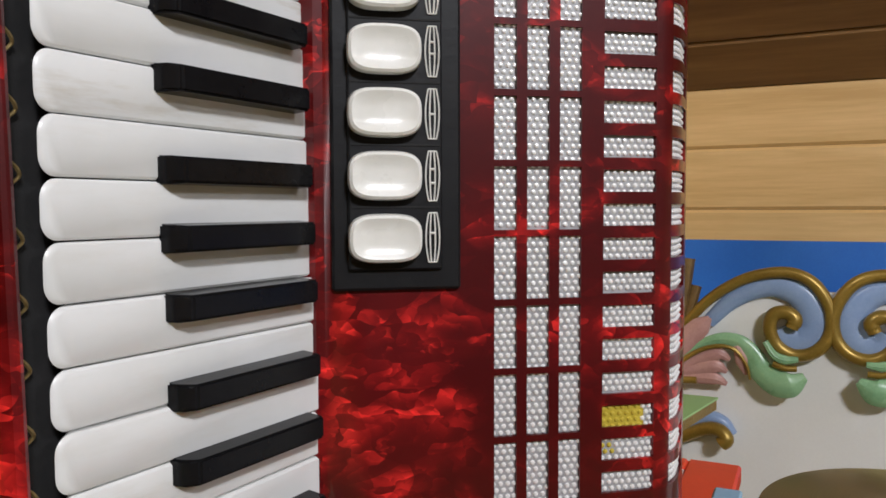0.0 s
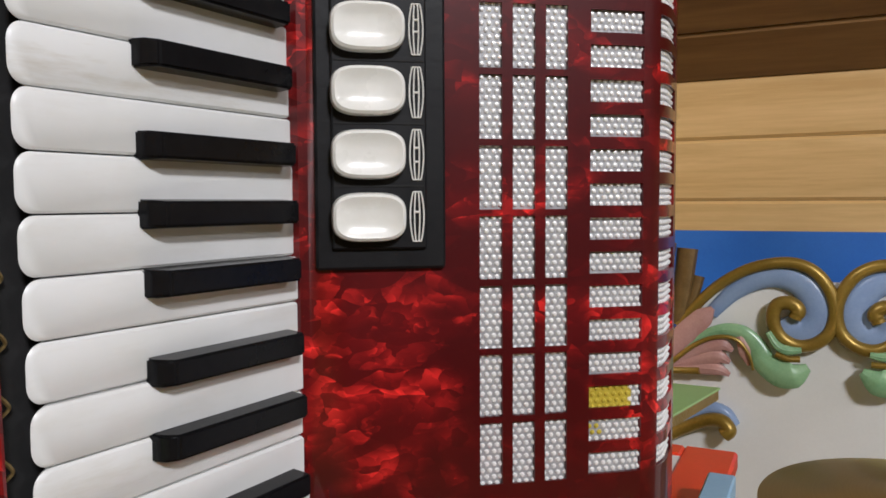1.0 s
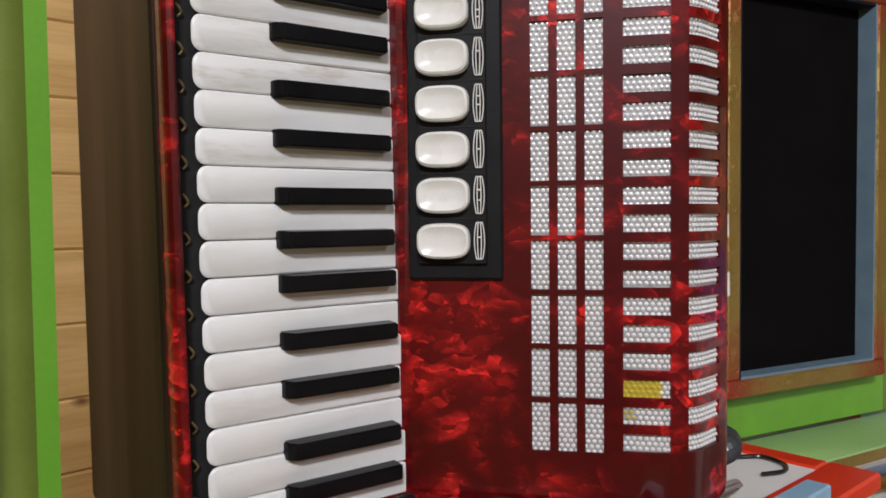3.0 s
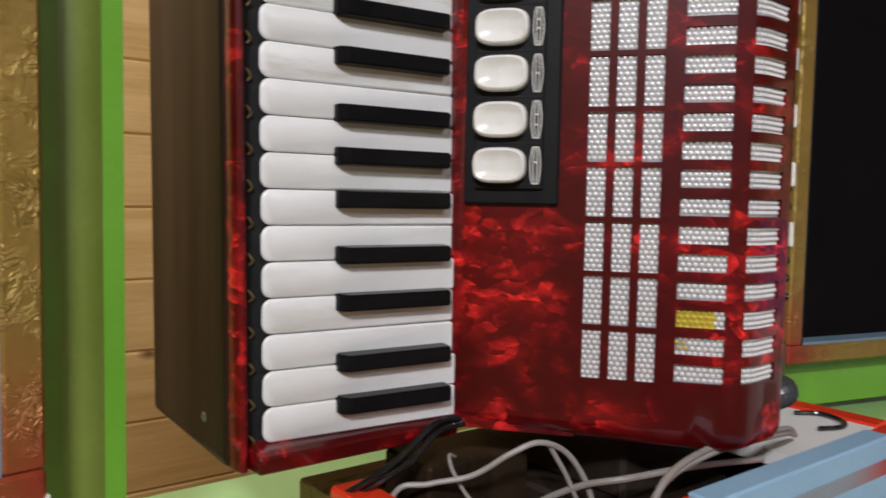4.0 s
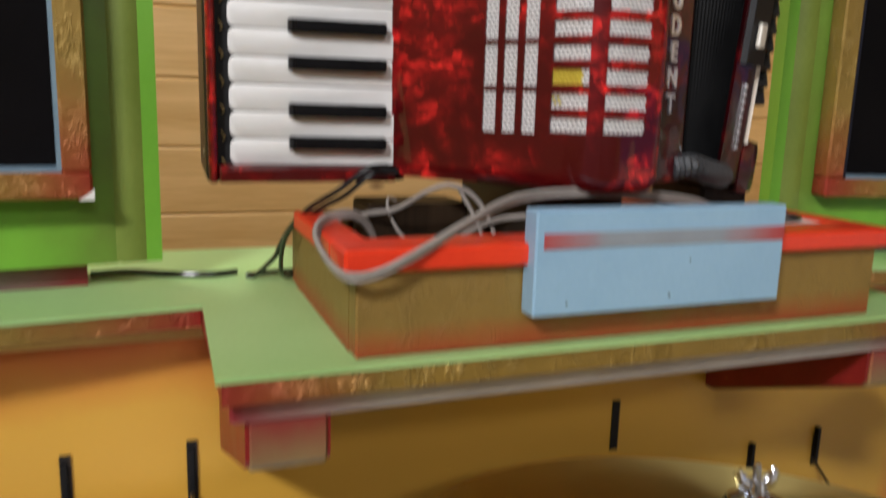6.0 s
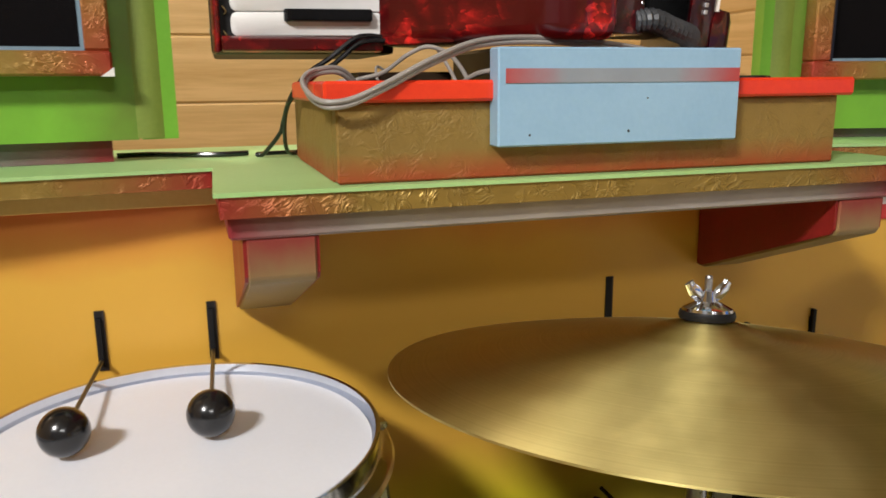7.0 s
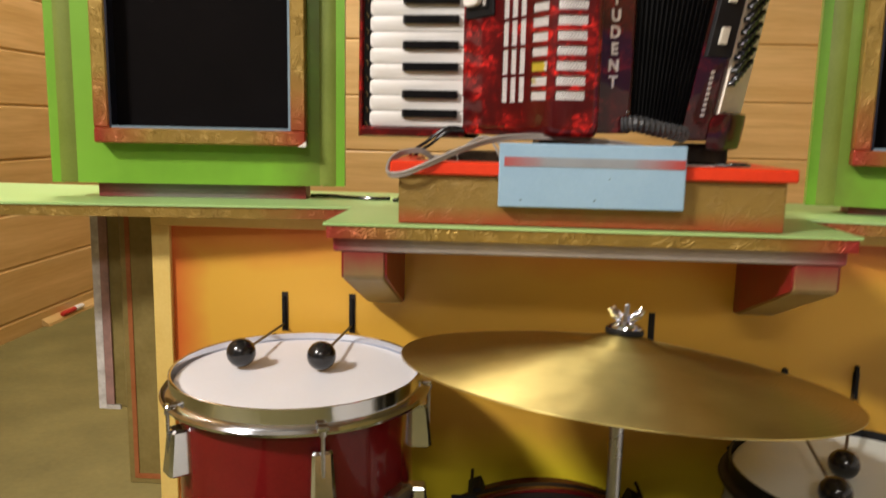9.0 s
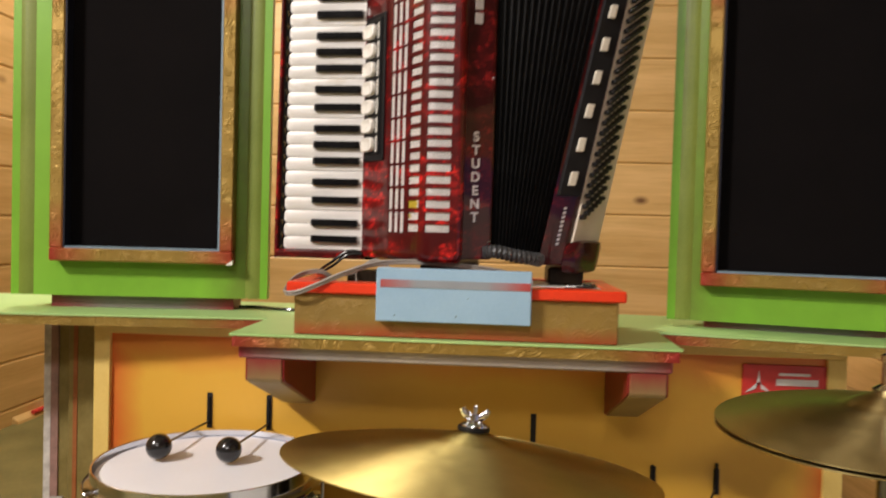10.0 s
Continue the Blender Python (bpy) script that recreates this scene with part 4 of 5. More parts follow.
def glyph_bm(dots):
    """A barrel-shaped sign drawn in thin raised lines."""
    bms = []
    for off in (-1.0, -0.38, 0.38, 1.0):
        path = [Vector((off * 0.0030 * (1 - 0.42 * (y / 0.0107) ** 2), y, 0)) for y in [(-0.0107 + 0.0214 * k / 10) for k in range(11)]]
        bms.append(bm_tube(path, 0.00034, 4, up=(1, 0, 0)))
    for y in (-0.0107, 0.0107):
        bms.append(bm_tube([Vector((-0.0018, y, 0)), Vector((0.0018, y, 0))], 0.00034, 4))
    for y in dots:
        bms.append(bm_tube([Vector((-0.0012, y, 0)), Vector((0.0012, y, 0))], 0.0005, 4))
    return joined(*bms)


me_switch = mesh_of("register_switch", switch_bm(), M_SWITCH, True)
glyph_rows = ((0.002,), (-0.003, 0.003), (0.0,), (-0.001, 0.004), (0.003,), (-0.004, 0.0), (0.001,))
for k in range(7):
    z = 1.7170 + 0.0267 * k
    piece("register_switch", me_switch, accordion, cover_frame(0.0257, z, 0.0062) @ Matrix.Rotation(rng.uniform(-0.03, 0.03), 4, "X"))
    part("register_sign", moved(glyph_bm(glyph_rows[k]), cover_frame(0.0467, z, 0.0066)), M_SWITCH, plate, "pale barrel-shaped sign", local=True)
    part("joint_line", moved(bm_box(-0.0195, 0.0195, -0.0004, 0.0004, 0.0056, 0.0064), cover_frame(0.0304, z + 0.01335, 0)), M_KEYBED, plate, local=True)

# bellows frame with the raised word, bellows, bass side
SA, SD = Vector((0.4275, 0.1335)), Vector((0.045, 0.018)).normalized()
sn = Vector((SD.y, -SD.x))
p0, p1 = SA, SA + SD * 0.049
b_in = Vector((-SD.y, SD.x))
poly = [tuple(p0), tuple(p0 + sn * 0.0016 + SD * 0.002), tuple(p1 + sn * 0.0016 - SD * 0.003), tuple(p1), tuple(p1 + b_in * 0.16), tuple(p0 + b_in * 0.16)]
part("bellows_frame", bm_prism(poly, 1.560, TOP, "z", 0.0025, 2), M_PEARL_DARK, accordion, "wine red marbled front strip", smooth=True)


def letter(ch, place, size):
    cu = bpy.data.curves.new("glyph", "FONT")
    cu.body, cu.size, cu.extrude, cu.align_x, cu.align_y = ch, size, 0.0009, "CENTER", "CENTER"
    cu.offset = 0.0005
    tmp = bpy.data.objects.new("glyph", cu)
    scene.collection.objects.link(tmp)
    bpy.context.view_layer.update()
    me = bpy.data.meshes.new_from_object(tmp)
    bpy.data.objects.remove(tmp)
    bm = bmesh.new()
    bm.from_mesh(me)
    bpy.data.meshes.remove(me)
    m = Matrix(((SD.x, 0, sn.x, place.x), (SD.y, 0, sn.y, place.y), (0, 1, 0, place.z), (0, 0, 0, 1)))
    return moved(bm, m)


for k, ch in enumerate("STUDENT"):
    q = SA + SD * 0.0228 + sn * 0.0022
    part("letter", letter(ch, Vector((q.x, q.y, 1.7213 - 0.01765 * k)), 0.0175), M_LETTER, accordion, "raised silvery letter")
for k in range(5):
    q = SA + SD * 0.0222 + sn * 0.0020
    z = 1.876 + 0.0185 * k
    m = Matrix(((SD.x, 0, sn.x, q.x), (SD.y, 0, sn.y, q.y), (0, 1, 0, z), (0, 0, 0, 1)))
    part("name_bar", moved(bm_box(-0.0055, 0.0055, -0.0072, 0.0072, -0.001, 0.001, 0.0004), m), M_LETTER, accordion, "silvery bar in place of a maker's letter")
for z in (1.584, 1.80, 2.0):
    q = SA + SD * 0.0445 + sn * 0.0014
    part("pin", moved(bm_lathe([(0, 0.0012), (0.0016, 0.0006), (0.0020, 0)], 10), Matrix(((SD.x, 0, sn.x, q.x), (SD.y, 0, sn.y, q.y), (0, 1, 0, z), (0, 0, 0, 1)))), M_STEEL, accordion, "steel bellows pin")


def bass_shift(z):
    """The bass side leans away from the treble side: the bellows stand wider open at the top."""
    return Vector((0.215 * (z - 1.56) - 0.0035, 0.135 * (z - 1.56) + 0.011))


def bellows_bm():
    """Folded cloth between the two halves: ridges and valleys that fan out upwards."""
    bm, n = bmesh.new(), 15
    a0, a1 = Vector((0.474, 0.1535)), Vector((0.425, 0.300))
    c0, c1 = Vector((0.541, 0.1800)), Vector((0.585, 0.315))
    zs = [1.566 + (TOP - 0.012 - 1.566) * k / 8 for k in range(9)]
    cols = []
    for i in range(2 * n + 1):
        f = i / (2 * n)
        inn = 0.0075 if i % 2 else 0.0
        col = []
        for z in zs:
            sh = bass_shift(z) * f
            p = a0.lerp(c0, f) + sh
            q = a1.lerp(c1, f) + sh
            way = (q - p).normalized()
            col.append((Vector((*(p + way * inn), z)), Vector((*(q - way * inn), z))))
        cols.append(col)
    for ca, cb in zip(cols, cols[1:]):
        for k in range(8):
            for side in (0, 1):
                bm.faces.new([bm.verts.new(v) for v in (ca[k][side], cb[k][side], cb[k + 1][side], ca[k + 1][side])])
        for k in (0, 8):
            bm.faces.new([bm.verts.new(v) for v in (ca[k][0], cb[k][0], cb[k][1], ca[k][1])])
    bmesh.ops.remove_doubles(bm, verts=bm.verts[:], dist=0.00005)
    return bm


part("bellows", bellows_bm(), M_BELLOWS, accordion, "black folded bellows")


def bass_prism(poly, z0, z1, bevel=0.0):
    bm = bm_prism(poly, z0, z1, "z", bevel, 2)
    for v in bm.verts:
        sh = bass_shift(v.co.z)
        v.co.x, v.co.y = v.co.x + sh.x, v.co.y + sh.y
    return bm


BP = [Vector(p) for p in ((0.5415, 0.1765), (0.5775, 0.1935), (0.5815, 0.1985), (0.624, 0.262), (0.612, 0.315), (0.586, 0.325))]
part("bass_case", bass_prism([tuple(p) for p in BP], 1.553, TOP, 0.003), M_PEARL_DARK, accordion, "wine red marbled bass side", smooth=True)
foot = [(0.574, 0.190), (0.600, 0.198), (0.632, 0.240), (0.635, 0.266), (0.612, 0.272)]
part("bass_foot", bass_prism(foot, 1.541, 1.588, 0.011), M_PEARL_DARK, accordion, "wine red rounded foot of the bass side", smooth=True)
BF0, BF1 = Vector((0.5835, 0.1985)), Vector((0.6275, 0.262))
bd = (BF1 - BF0).normalized()
bo = Vector((bd.y, -bd.x))
part("bass_panel", bass_prism([tuple(BF0 + bo * 0.002), tuple(BF1 + bo * 0.002), tuple(BF1 - bo * 0.002), tuple(BF0 - bo * 0.002)], 1.572, TOP - 0.01), M_BASSPANEL, accordion, "cream bass button panel")
me_button = mesh_of("bass_button", bm_lathe([(0, 0.0085), (0.0026, 0.0083), (0.0036, 0.0072), (0.0038, 0.0), (0, 0)], 10), M_RUBBER, True)
for row in range(24):
    for col in range(6):
        z = 1.621 + 0.0150 * row + 0.0058 * col
        if z > TOP - 0.03:
            continue
        sh = bass_shift(z)
        q = BF0 + bd * (0.0050 + 0.0088 * col) + bo * 0.002 + sh
        m = Matrix(((bd.x, 0, bo.x, q.x), (bd.y, 0, bo.y, q.y), (0, 1, 0, z), (0, 0, 0, 1)))
        piece("bass_button", me_button, accordion, Matrix.Translation(-base_v) @ m)
# black strap strip with ivory tabs on the bass side's front edge
fd = (BP[1] - BP[0]).normalized()
fo = Vector((fd.y, -fd.x))
strip = [tuple(BP[0] + fd * 0.0045 - fo * 0.001), tuple(BP[0] + fd * 0.0060 + fo * 0.005), tuple(BP[1] + fd * 0.001 + fo * 0.005), tuple(BP[1] + fd * 0.0025 - fo * 0.001)]
strap = part("strap_strip", bass_prism(strip, 1.650, TOP - 0.02, 0.001), M_BLACK, accordion, "black strip along the bass side")
for k in range(8):
    z = 1.6740 + 0.0479 * k
    sh = bass_shift(z)
    q = BP[0] + fd * 0.0205 + fo * 0.0075 + sh
    m = Matrix(((fd.x, 0.22, fo.x, q.x), (fd.y, 0.14, fo.y, q.y), (0, 1, 0, z), (0, 0, 0, 1)))
    part("tab", moved(bm_box(-0.0058, 0.0058, -0.0100, 0.0100, -0.002, 0.0022, 0.0018, 2), Matrix.Translation(-base_v) @ m), M_TAB, strap, "ivory tab", local=True)
for k in range(9):
    z = 1.583 + 0.0062 * k
    q = BP[0] + fd * 0.023 + fo * 0.0008 + bass_shift(z)
    m = Matrix(((fd.x, 0.22, fo.x, q.x), (fd.y, 0.14, fo.y, q.y), (0, 1, 0, z), (0, 0, 0, 1)))
    part("name_bar", moved(bm_box(-0.0020, 0.0020, -0.0018, 0.0018, -0.0005, 0.0010), m), M_LETTER, accordion, "small pale bar of the maker's name")
hose_path = smooth_path([(0.462, 0.150, 1.570), (0.480, 0.1500, 1.571), (0.505, 0.1620, 1.566), (0.530, 0.176, 1.562), (0.540, 0.187, 1.560)], 8)
part("hose", bm_tube(hose_path, 0.0088, 14, ribs=1), M_HOSE, accordion, "grey ribbed flexible hose")

# ---- flexes ----
def cable(points, r, material, label, name="cable"):
    return single(name, bm_tube(smooth_path(points, 12), r, 8), material, label, "cable", base=points[0], smooth=True)


# a twin flex: two strands side by side that loop out over the tray's corner
for dz, dy, words in ((0.0, 0.0, "grey flex looped over the tray's corner"), (0.0034, 0.0016, "second grey strand beside the looped flex")):
    cable([(0.268, 0.232, 1.470 + dz), (0.256, 0.212, 1.512 + dz), (0.238, 0.198, 1.5315 + dz), (0.216, 0.188, 1.5310 + dz), (0.2055 - dy, 0.168, 1.5240 + dz), (0.2045 - dy, 0.135, 1.5150 + dz),
           (0.2100 - dy, 0.1065 - dy, 1.5095 + dz), (0.226, 0.1020 - dy, 1.5110 + dz), (0.250, 0.1035 - dy, 1.5210 + dz), (0.285, 0.112 - dy, 1.5370 + dz), (0.325, 0.127 - dy, 1.5500 + dz), (0.375, 0.135, 1.5530 + dz),
           (0.43, 0.140, 1.5500 + dz), (0.49, 0.150, 1.5420 + dz), (0.53, 0.165, 1.5300)], 0.0019, M_CABLEGREY, words)
cable([(0.232, 0.262, 1.468), (0.240, 0.256, 1.5200), (0.258, 0.244, 1.5270), (0.278, 0.228, 1.5330), (0.296, 0.214, 1.5470), (0.312, 0.206, 1.5525), (0.330, 0.200, 1.5430), (0.342, 0.193, 1.5190), (0.338, 0.188, 1.4960), (0.318, 0.186, 1.4680)], 0.0018, M_CABLEGREY, "thin grey flex curled in the tray")
cable([(0.318, 0.206, 1.5510), (0.331, 0.200, 1.5260), (0.339, 0.194, 1.4980), (0.326, 0.190, 1.4800), (0.300, 0.192, 1.4700)], 0.0015, M_CABLEGREY, "thin dark grey flex curled in the tray")
cable([(0.286, 0.256, 1.5350), (0.2785, 0.252, 1.5380), (0.276, 0.244, 1.5300), (0.280, 0.232, 1.5160), (0.288, 0.216, 1.5060), (0.296, 0.204, 1.5030)], 0.0012, M_CABLEGREY, "very thin pale wire hanging into the tray")
cable([(0.300, 0.224, 1.4680), (0.304, 0.228, 1.4920), (0.320, 0.222, 1.5060), (0.335, 0.196, 1.5240), (0.350, 0.172, 1.5330), (0.40, 0.160, 1.5340), (0.46, 0.150, 1.5300)], 0.0021, M_CABLEGREY, "grey flex running behind the blue board")
cable([(0.282, 0.247, 1.5620), (0.270, 0.247, 1.5630), (0.258, 0.246, 1.5600), (0.238, 0.248, 1.5450), (0.2185, 0.257, 1.5310), (0.2080, 0.285, 1.5120), (0.2050, 0.318, 1.4920), (0.2020, 0.330, 1.4790), (0.1880, 0.352, 1.4590), (0.1830, 0.356, 1.4590), (0.2000, 0.362, 1.4590), (0.235, 0.366, 1.4590)], 0.0021, M_RUBBER, "black flex hanging from the keyboard onto the shelf")
cable([(0.284, 0.245, 1.5590), (0.272, 0.245, 1.5590), (0.260, 0.244, 1.5555), (0.242, 0.246, 1.5410), (0.2240, 0.256, 1.5290), (0.2060, 0.290, 1.5050), (0.2080, 0.330, 1.4650), (0.225, 0.345, 1.4590)], 0.0020, M_RUBBER, "black flex hanging from the keyboard behind the tray")
cable([(0.175, 0.372, 1.4590), (0.150, 0.366, 1.4590), (0.118, 0.376, 1.4590), (0.085, 0.392, 1.4590), (0.055, 0.388, 1.4590)], 0.0026, M_RUBBER, "black flex lying on the shelf")
cable([(0.575, 0.17, 1.5262), (0.595, 0.162, 1.5262), (0.612, 0.170, 1.5262), (0.617, 0.190, 1.5266), (0.603, 0.205, 1.5262)], 0.0019, M_RUBBER, "dark flex on the white cover board")
plug = thing("plug_connector", (0.283, 0.19, 1.463), "small white plug connector lying in the tray", "connector")
for dx, dy in ((0.0, 0.0), (0.014, 0.012)):
    part("barrel", moved(bm_lathe([(0, 0.030), (0.0075, 0.029), (0.0095, 0.024), (0.0095, 0.008), (0.0070, 0.004), (0.0070, 0), (0, 0)], 18), pose(0.268 + dx, 0.182 + dy, 1.488, -18, 62, 20)), M_WHITE, plug, "white moulded plug barrel", smooth=True)
part("base", bm_box(0.262, 0.306, 0.174, 0.206, 1.4625, 1.489, 0.004, 2), M_WHITE, plug)
part("clip", moved(bm_prism([(-0.012, 0), (0.014, 0), (0.004, 0.022)], -0.0015, 0.0015, "y"), pose(0.334, 0.150, 1.490, -20, 0, 10)), M_WHITE, plug, "white three-cornered clip")


# ---- drums ----
def lug_bm(h):
    """A tapered chrome lug, x outward."""
    bm = bmesh.new()
    levels = [(-h, 0.0118, 0.0215), (-h + 0.002, 0.0130, 0.0240), (h - 0.003, 0.0108, 0.0185), (h, 0.0092, 0.0160)]
    rings = []
    for z, hw, d in levels:
        rings.append([bm.verts.new(p) for p in ((0, -hw, z), (d * 0.86, -hw, z), (d, -hw * 0.72, z), (d, hw * 0.72, z), (d * 0.86, hw, z), (0, hw, z))])
    for a, b in zip(rings, rings[1:]):
        for i in range(6):
            bm.faces.new((a[i], a[(i + 1) % 6], b[(i + 1) % 6], b[i]))
    bm.faces.new(rings[0])
    bm.faces.new(rings[-1])
    bmesh.ops.recalc_face_normals(bm, faces=bm.faces[:])
    return bm


def drum(name, centre, R, height, label, category, m_shell, m_hoop, m_head, lugs, first, m_lug, tilt=(0, 0)):
    ob = thing(name, centre, label, category)
    ob.matrix_world = pose(*centre, tilt[0], tilt[1], 0)
    r = R - 0.010
    part("shell", bm_lathe([(r - 0.006, -0.02), (r, -0.02), (r, -height), (r - 0.006, -height)], 72, True), m_shell, ob, local=True, smooth=True)
    part("head", bm_lathe([(0, -0.009), (R - 0.006, -0.009), (R - 0.002, -0.016), (R - 0.0035, -0.022)], 72), m_head, ob, local=True, smooth=True)
    hoop = [(R - 0.0030, 0.0), (R - 0.0010, 0.0008), (R + 0.0003, 0), (R + 0.0003, -0.0165), (R + 0.0025, -0.0185), (R + 0.0085, -0.0195), (R + 0.0105, -0.0225), (R + 0.0090, -0.0260), (R - 0.0015, -0.0275), (R - 0.0025, -0.0120)]
    part("hoop", bm_lathe(hoop, 96, True), m_hoop, ob, "flanged metal hoop", local=True, smooth=True)
    for k in range(lugs):
        a = first + 360 / lugs * k
        for z, s in ((-0.071, 1), (-height + 0.069, -1)):
            lug = part("lug", moved(lug_bm(0.0260), pose(0, 0, 0, 0, 0, a) @ pose(r - 0.001, 0, z)), m_lug, ob, "tapered metal lug", local=True)
            part("rod", moved(bm_lathe([(0, 0.052), (0.0030, 0.052), (0.0036, 0.046), (0.0036, 0.044), (0.0020, 0.043), (0.0020, 0), (0, 0)], 10), pose(0, 0, 0, 0, 0, a) @ pose(R + 0.0048, 0, z + (0.0 if s > 0 else -0.052)) @ pose(0.004, 0, 0)), M_STEEL, lug, "tension rod", local=True)
            part("claw", moved(bm_box(-0.006, 0.006, -0.006, 0.006, -0.003, 0.003, 0.0015), pose(0, 0, 0, 0, 0, a) @ pose(R + 0.006, 0, -0.0195 if s > 0 else -height + 0.01)), m_hoop, lug, local=True)
    return ob


tom = drum("tom_drum", (0.097, 0.142, 1.2785), 0.1475, 0.245, "red lacquered tom drum with chrome hoop and white head", "drum", M_DRUMRED, M_CHROME, M_HEAD, 5, 293, M_CHROME)
mount = part("mount_bracket", moved(bm_box(-0.016, 0.016, -0.020, 0.020, -0.030, 0.030, 0.006, 2), pose(0.124, -0.060, -0.150, 0, 0, -25)), M_STEEL, tom, "steel mounting bracket", local=True)
part("mount_plate", moved(bm_box(-0.004, 0.004, -0.030, 0.030, -0.042, 0.042, 0.003, 2), pose(0.112, -0.054, -0.152, 0, 0, -25)), M_STEEL, mount, "steel plate on the shell", local=True)
for dy, dz in ((-0.021, -0.033), (0.021, -0.033), (-0.021, 0.033), (0.021, 0.033)):
    part("bolt", moved(bm_lathe([(0, 0.004), (0.0035, 0.0035), (0.0042, 0), (0, 0)], 8), pose(0.112, -0.054, -0.152, 0, 0, -25) @ pose(0.004, dy, dz, 0, 90, 0)), M_CHROME, mount, local=True)
part("clamp", moved(bm_lathe([(0, -0.014), (0.013, -0.014), (0.016, -0.008), (0.016, 0.008), (0.013, 0.014), (0, 0.014)], 16), pose(0.148, -0.070, -0.148, 0, 80, -12)), M_STEEL, mount, local=True, smooth=True)
rod_a, rod_b = Vector((0.250, 0.072, 1.130)), Vector((0.378, 0.090, 1.100))
part("arm", moved(bm_tube([rod_a, rod_a.lerp(rod_b, 0.5), rod_b], 0.0095, 16), Matrix.Translation(-Vector((0.097, 0.142, 1.2785)))), M_CHROME, tom, "chrome tube arm", local=True, smooth=True)
part("arm_clamp", moved(bm_lathe([(0, -0.016), (0.015, -0.016), (0.018, -0.010), (0.018, 0.010), (0.015, 0.016), (0, 0.016)], 20), Matrix.Translation(Vector((0.380, 0.090, 1.098)) - Vector((0.097, 0.142, 1.2785))) @ pose(0, 0, 0, 80, 0, 0)), M_STEEL, tom, "round steel clamp", local=True, smooth=True)
part("wing_bolt", moved(bm_lathe([(0, 0.022), (0.008, 0.021), (0.0095, 0.017), (0.0095, 0.014), (0, 0.014)], 16), Matrix.Translation(Vector((0.380, 0.090, 1.098)) - Vector((0.097, 0.142, 1.2785))) @ pose(0, 0, 0, 80, 0, 0)), M_CHROME, tom, "domed chrome bolt", local=True, smooth=True)
part("holder", bm_box(0.388, 0.420, 0.100, 0.198, 1.045, 1.080, 0.004), M_BLACK, tom, "black holder on the bass drum")

drum("small_drum", (0.764, 0.142, 1.176), 0.149, 0.16, "dark drum with black hoop and greyish white head", "drum", M_BLACK, M_BLACK, M_HEAD_OLD, 6, 200, M_STEEL)


def bass_drum():
    c, R, y0 = Vector((0.412, 0.0, 0.834)), 0.265, 0.198
    ob = thing("bass_drum", (c.x, y0, c.z), "wine red bass drum with black hoop, standing on edge", "drum")
    turn = pose(0, 0, 0, 90, 0, 0)
    part("hoop", moved(bm_lathe([(R - 0.013, -0.004), (R - 0.011, 0.002), (R - 0.001, 0.002), (R, 0), (R, -0.040), (R - 0.013, -0.040)], 96, True), turn), M_BLACK, ob, "black wooden hoop", local=True, smooth=True)
    part("inlay", moved(bm_lathe([(R + 0.0006, -0.010), (R + 0.0012, -0.011), (R + 0.0012, -0.027), (R + 0.0006, -0.028)], 96), turn), M_WINE, ob, "red inlay strip round the hoop", local=True, smooth=True)
    part("metal_ring", moved(bm_lathe([(R - 0.023, -0.003), (R - 0.0215, 0.001), (R - 0.0185, 0.001), (R - 0.017, -0.003)], 96, True), turn), M_STEEL, ob, "grey metal ring", local=True, smooth=True)
    part("head", moved(bm_lathe([(0, -0.006), (R - 0.024, -0.006), (R - 0.012, -0.010)], 96), turn), M_WINE, ob, "glossy wine red head", local=True, smooth=True)
    part("shell", moved(bm_lathe([(R - 0.026, -0.03), (R - 0.026, -0.11), (R - 0.032, -0.11), (R - 0.032, -0.03)], 96, True), turn), M_WINE, ob, local=True, smooth=True)
    for a in (63, 113, 23, 158, 203, 248, 293, 338):
        ca, sa = math.cos(radians(a)), math.sin(radians(a))
        m = Matrix(((ca, 0, -sa, 0), (0, 1, 0, 0), (sa, 0, ca, 0), (0, 0, 0, 1))) @ pose(R, 0, 0)
        claw = part("claw", moved(bm_prism([(-0.018, -0.004), (0.004, -0.004), (0.006, 0.012), (0.003, 0.014), (0.0, 0.002), (-0.018, 0.002)], -0.008, 0.008, "z", 0.001), m), M_BLACK, ob, "black hoop claw", local=True)
        part("key_rod", moved(bm_tube([Vector((0.006, -0.006, 0)), Vector((0.006, 0.10, 0))], 0.0024, 8), m), M_BLACK, claw, local=True)
        lean = 1 if ca < 0 else -1
        part("t_handle", moved(joined(bm_tube([Vector((0.002, -0.004, 0)), Vector((0.012, -0.010, lean * 0.002)), Vector((0.025, -0.013, lean * 0.004))], 0.0024, 8), bm_tube([Vector((0.020, -0.014, -0.014)), Vector((0.026, -0.015, lean * 0.004)), Vector((0.030, -0.014, 0.016))], 0.0028, 8)), m), M_BLACK, claw, "black T-shaped handle", local=True)
        part("lug", moved(bm_box(-0.004, 0.014, 0.055, 0.095, -0.010, 0.010, 0.004, 2), m @ pose(-0.016, 0, 0)), M_BLACK, ob, local=True)
    return ob


bass_drum()


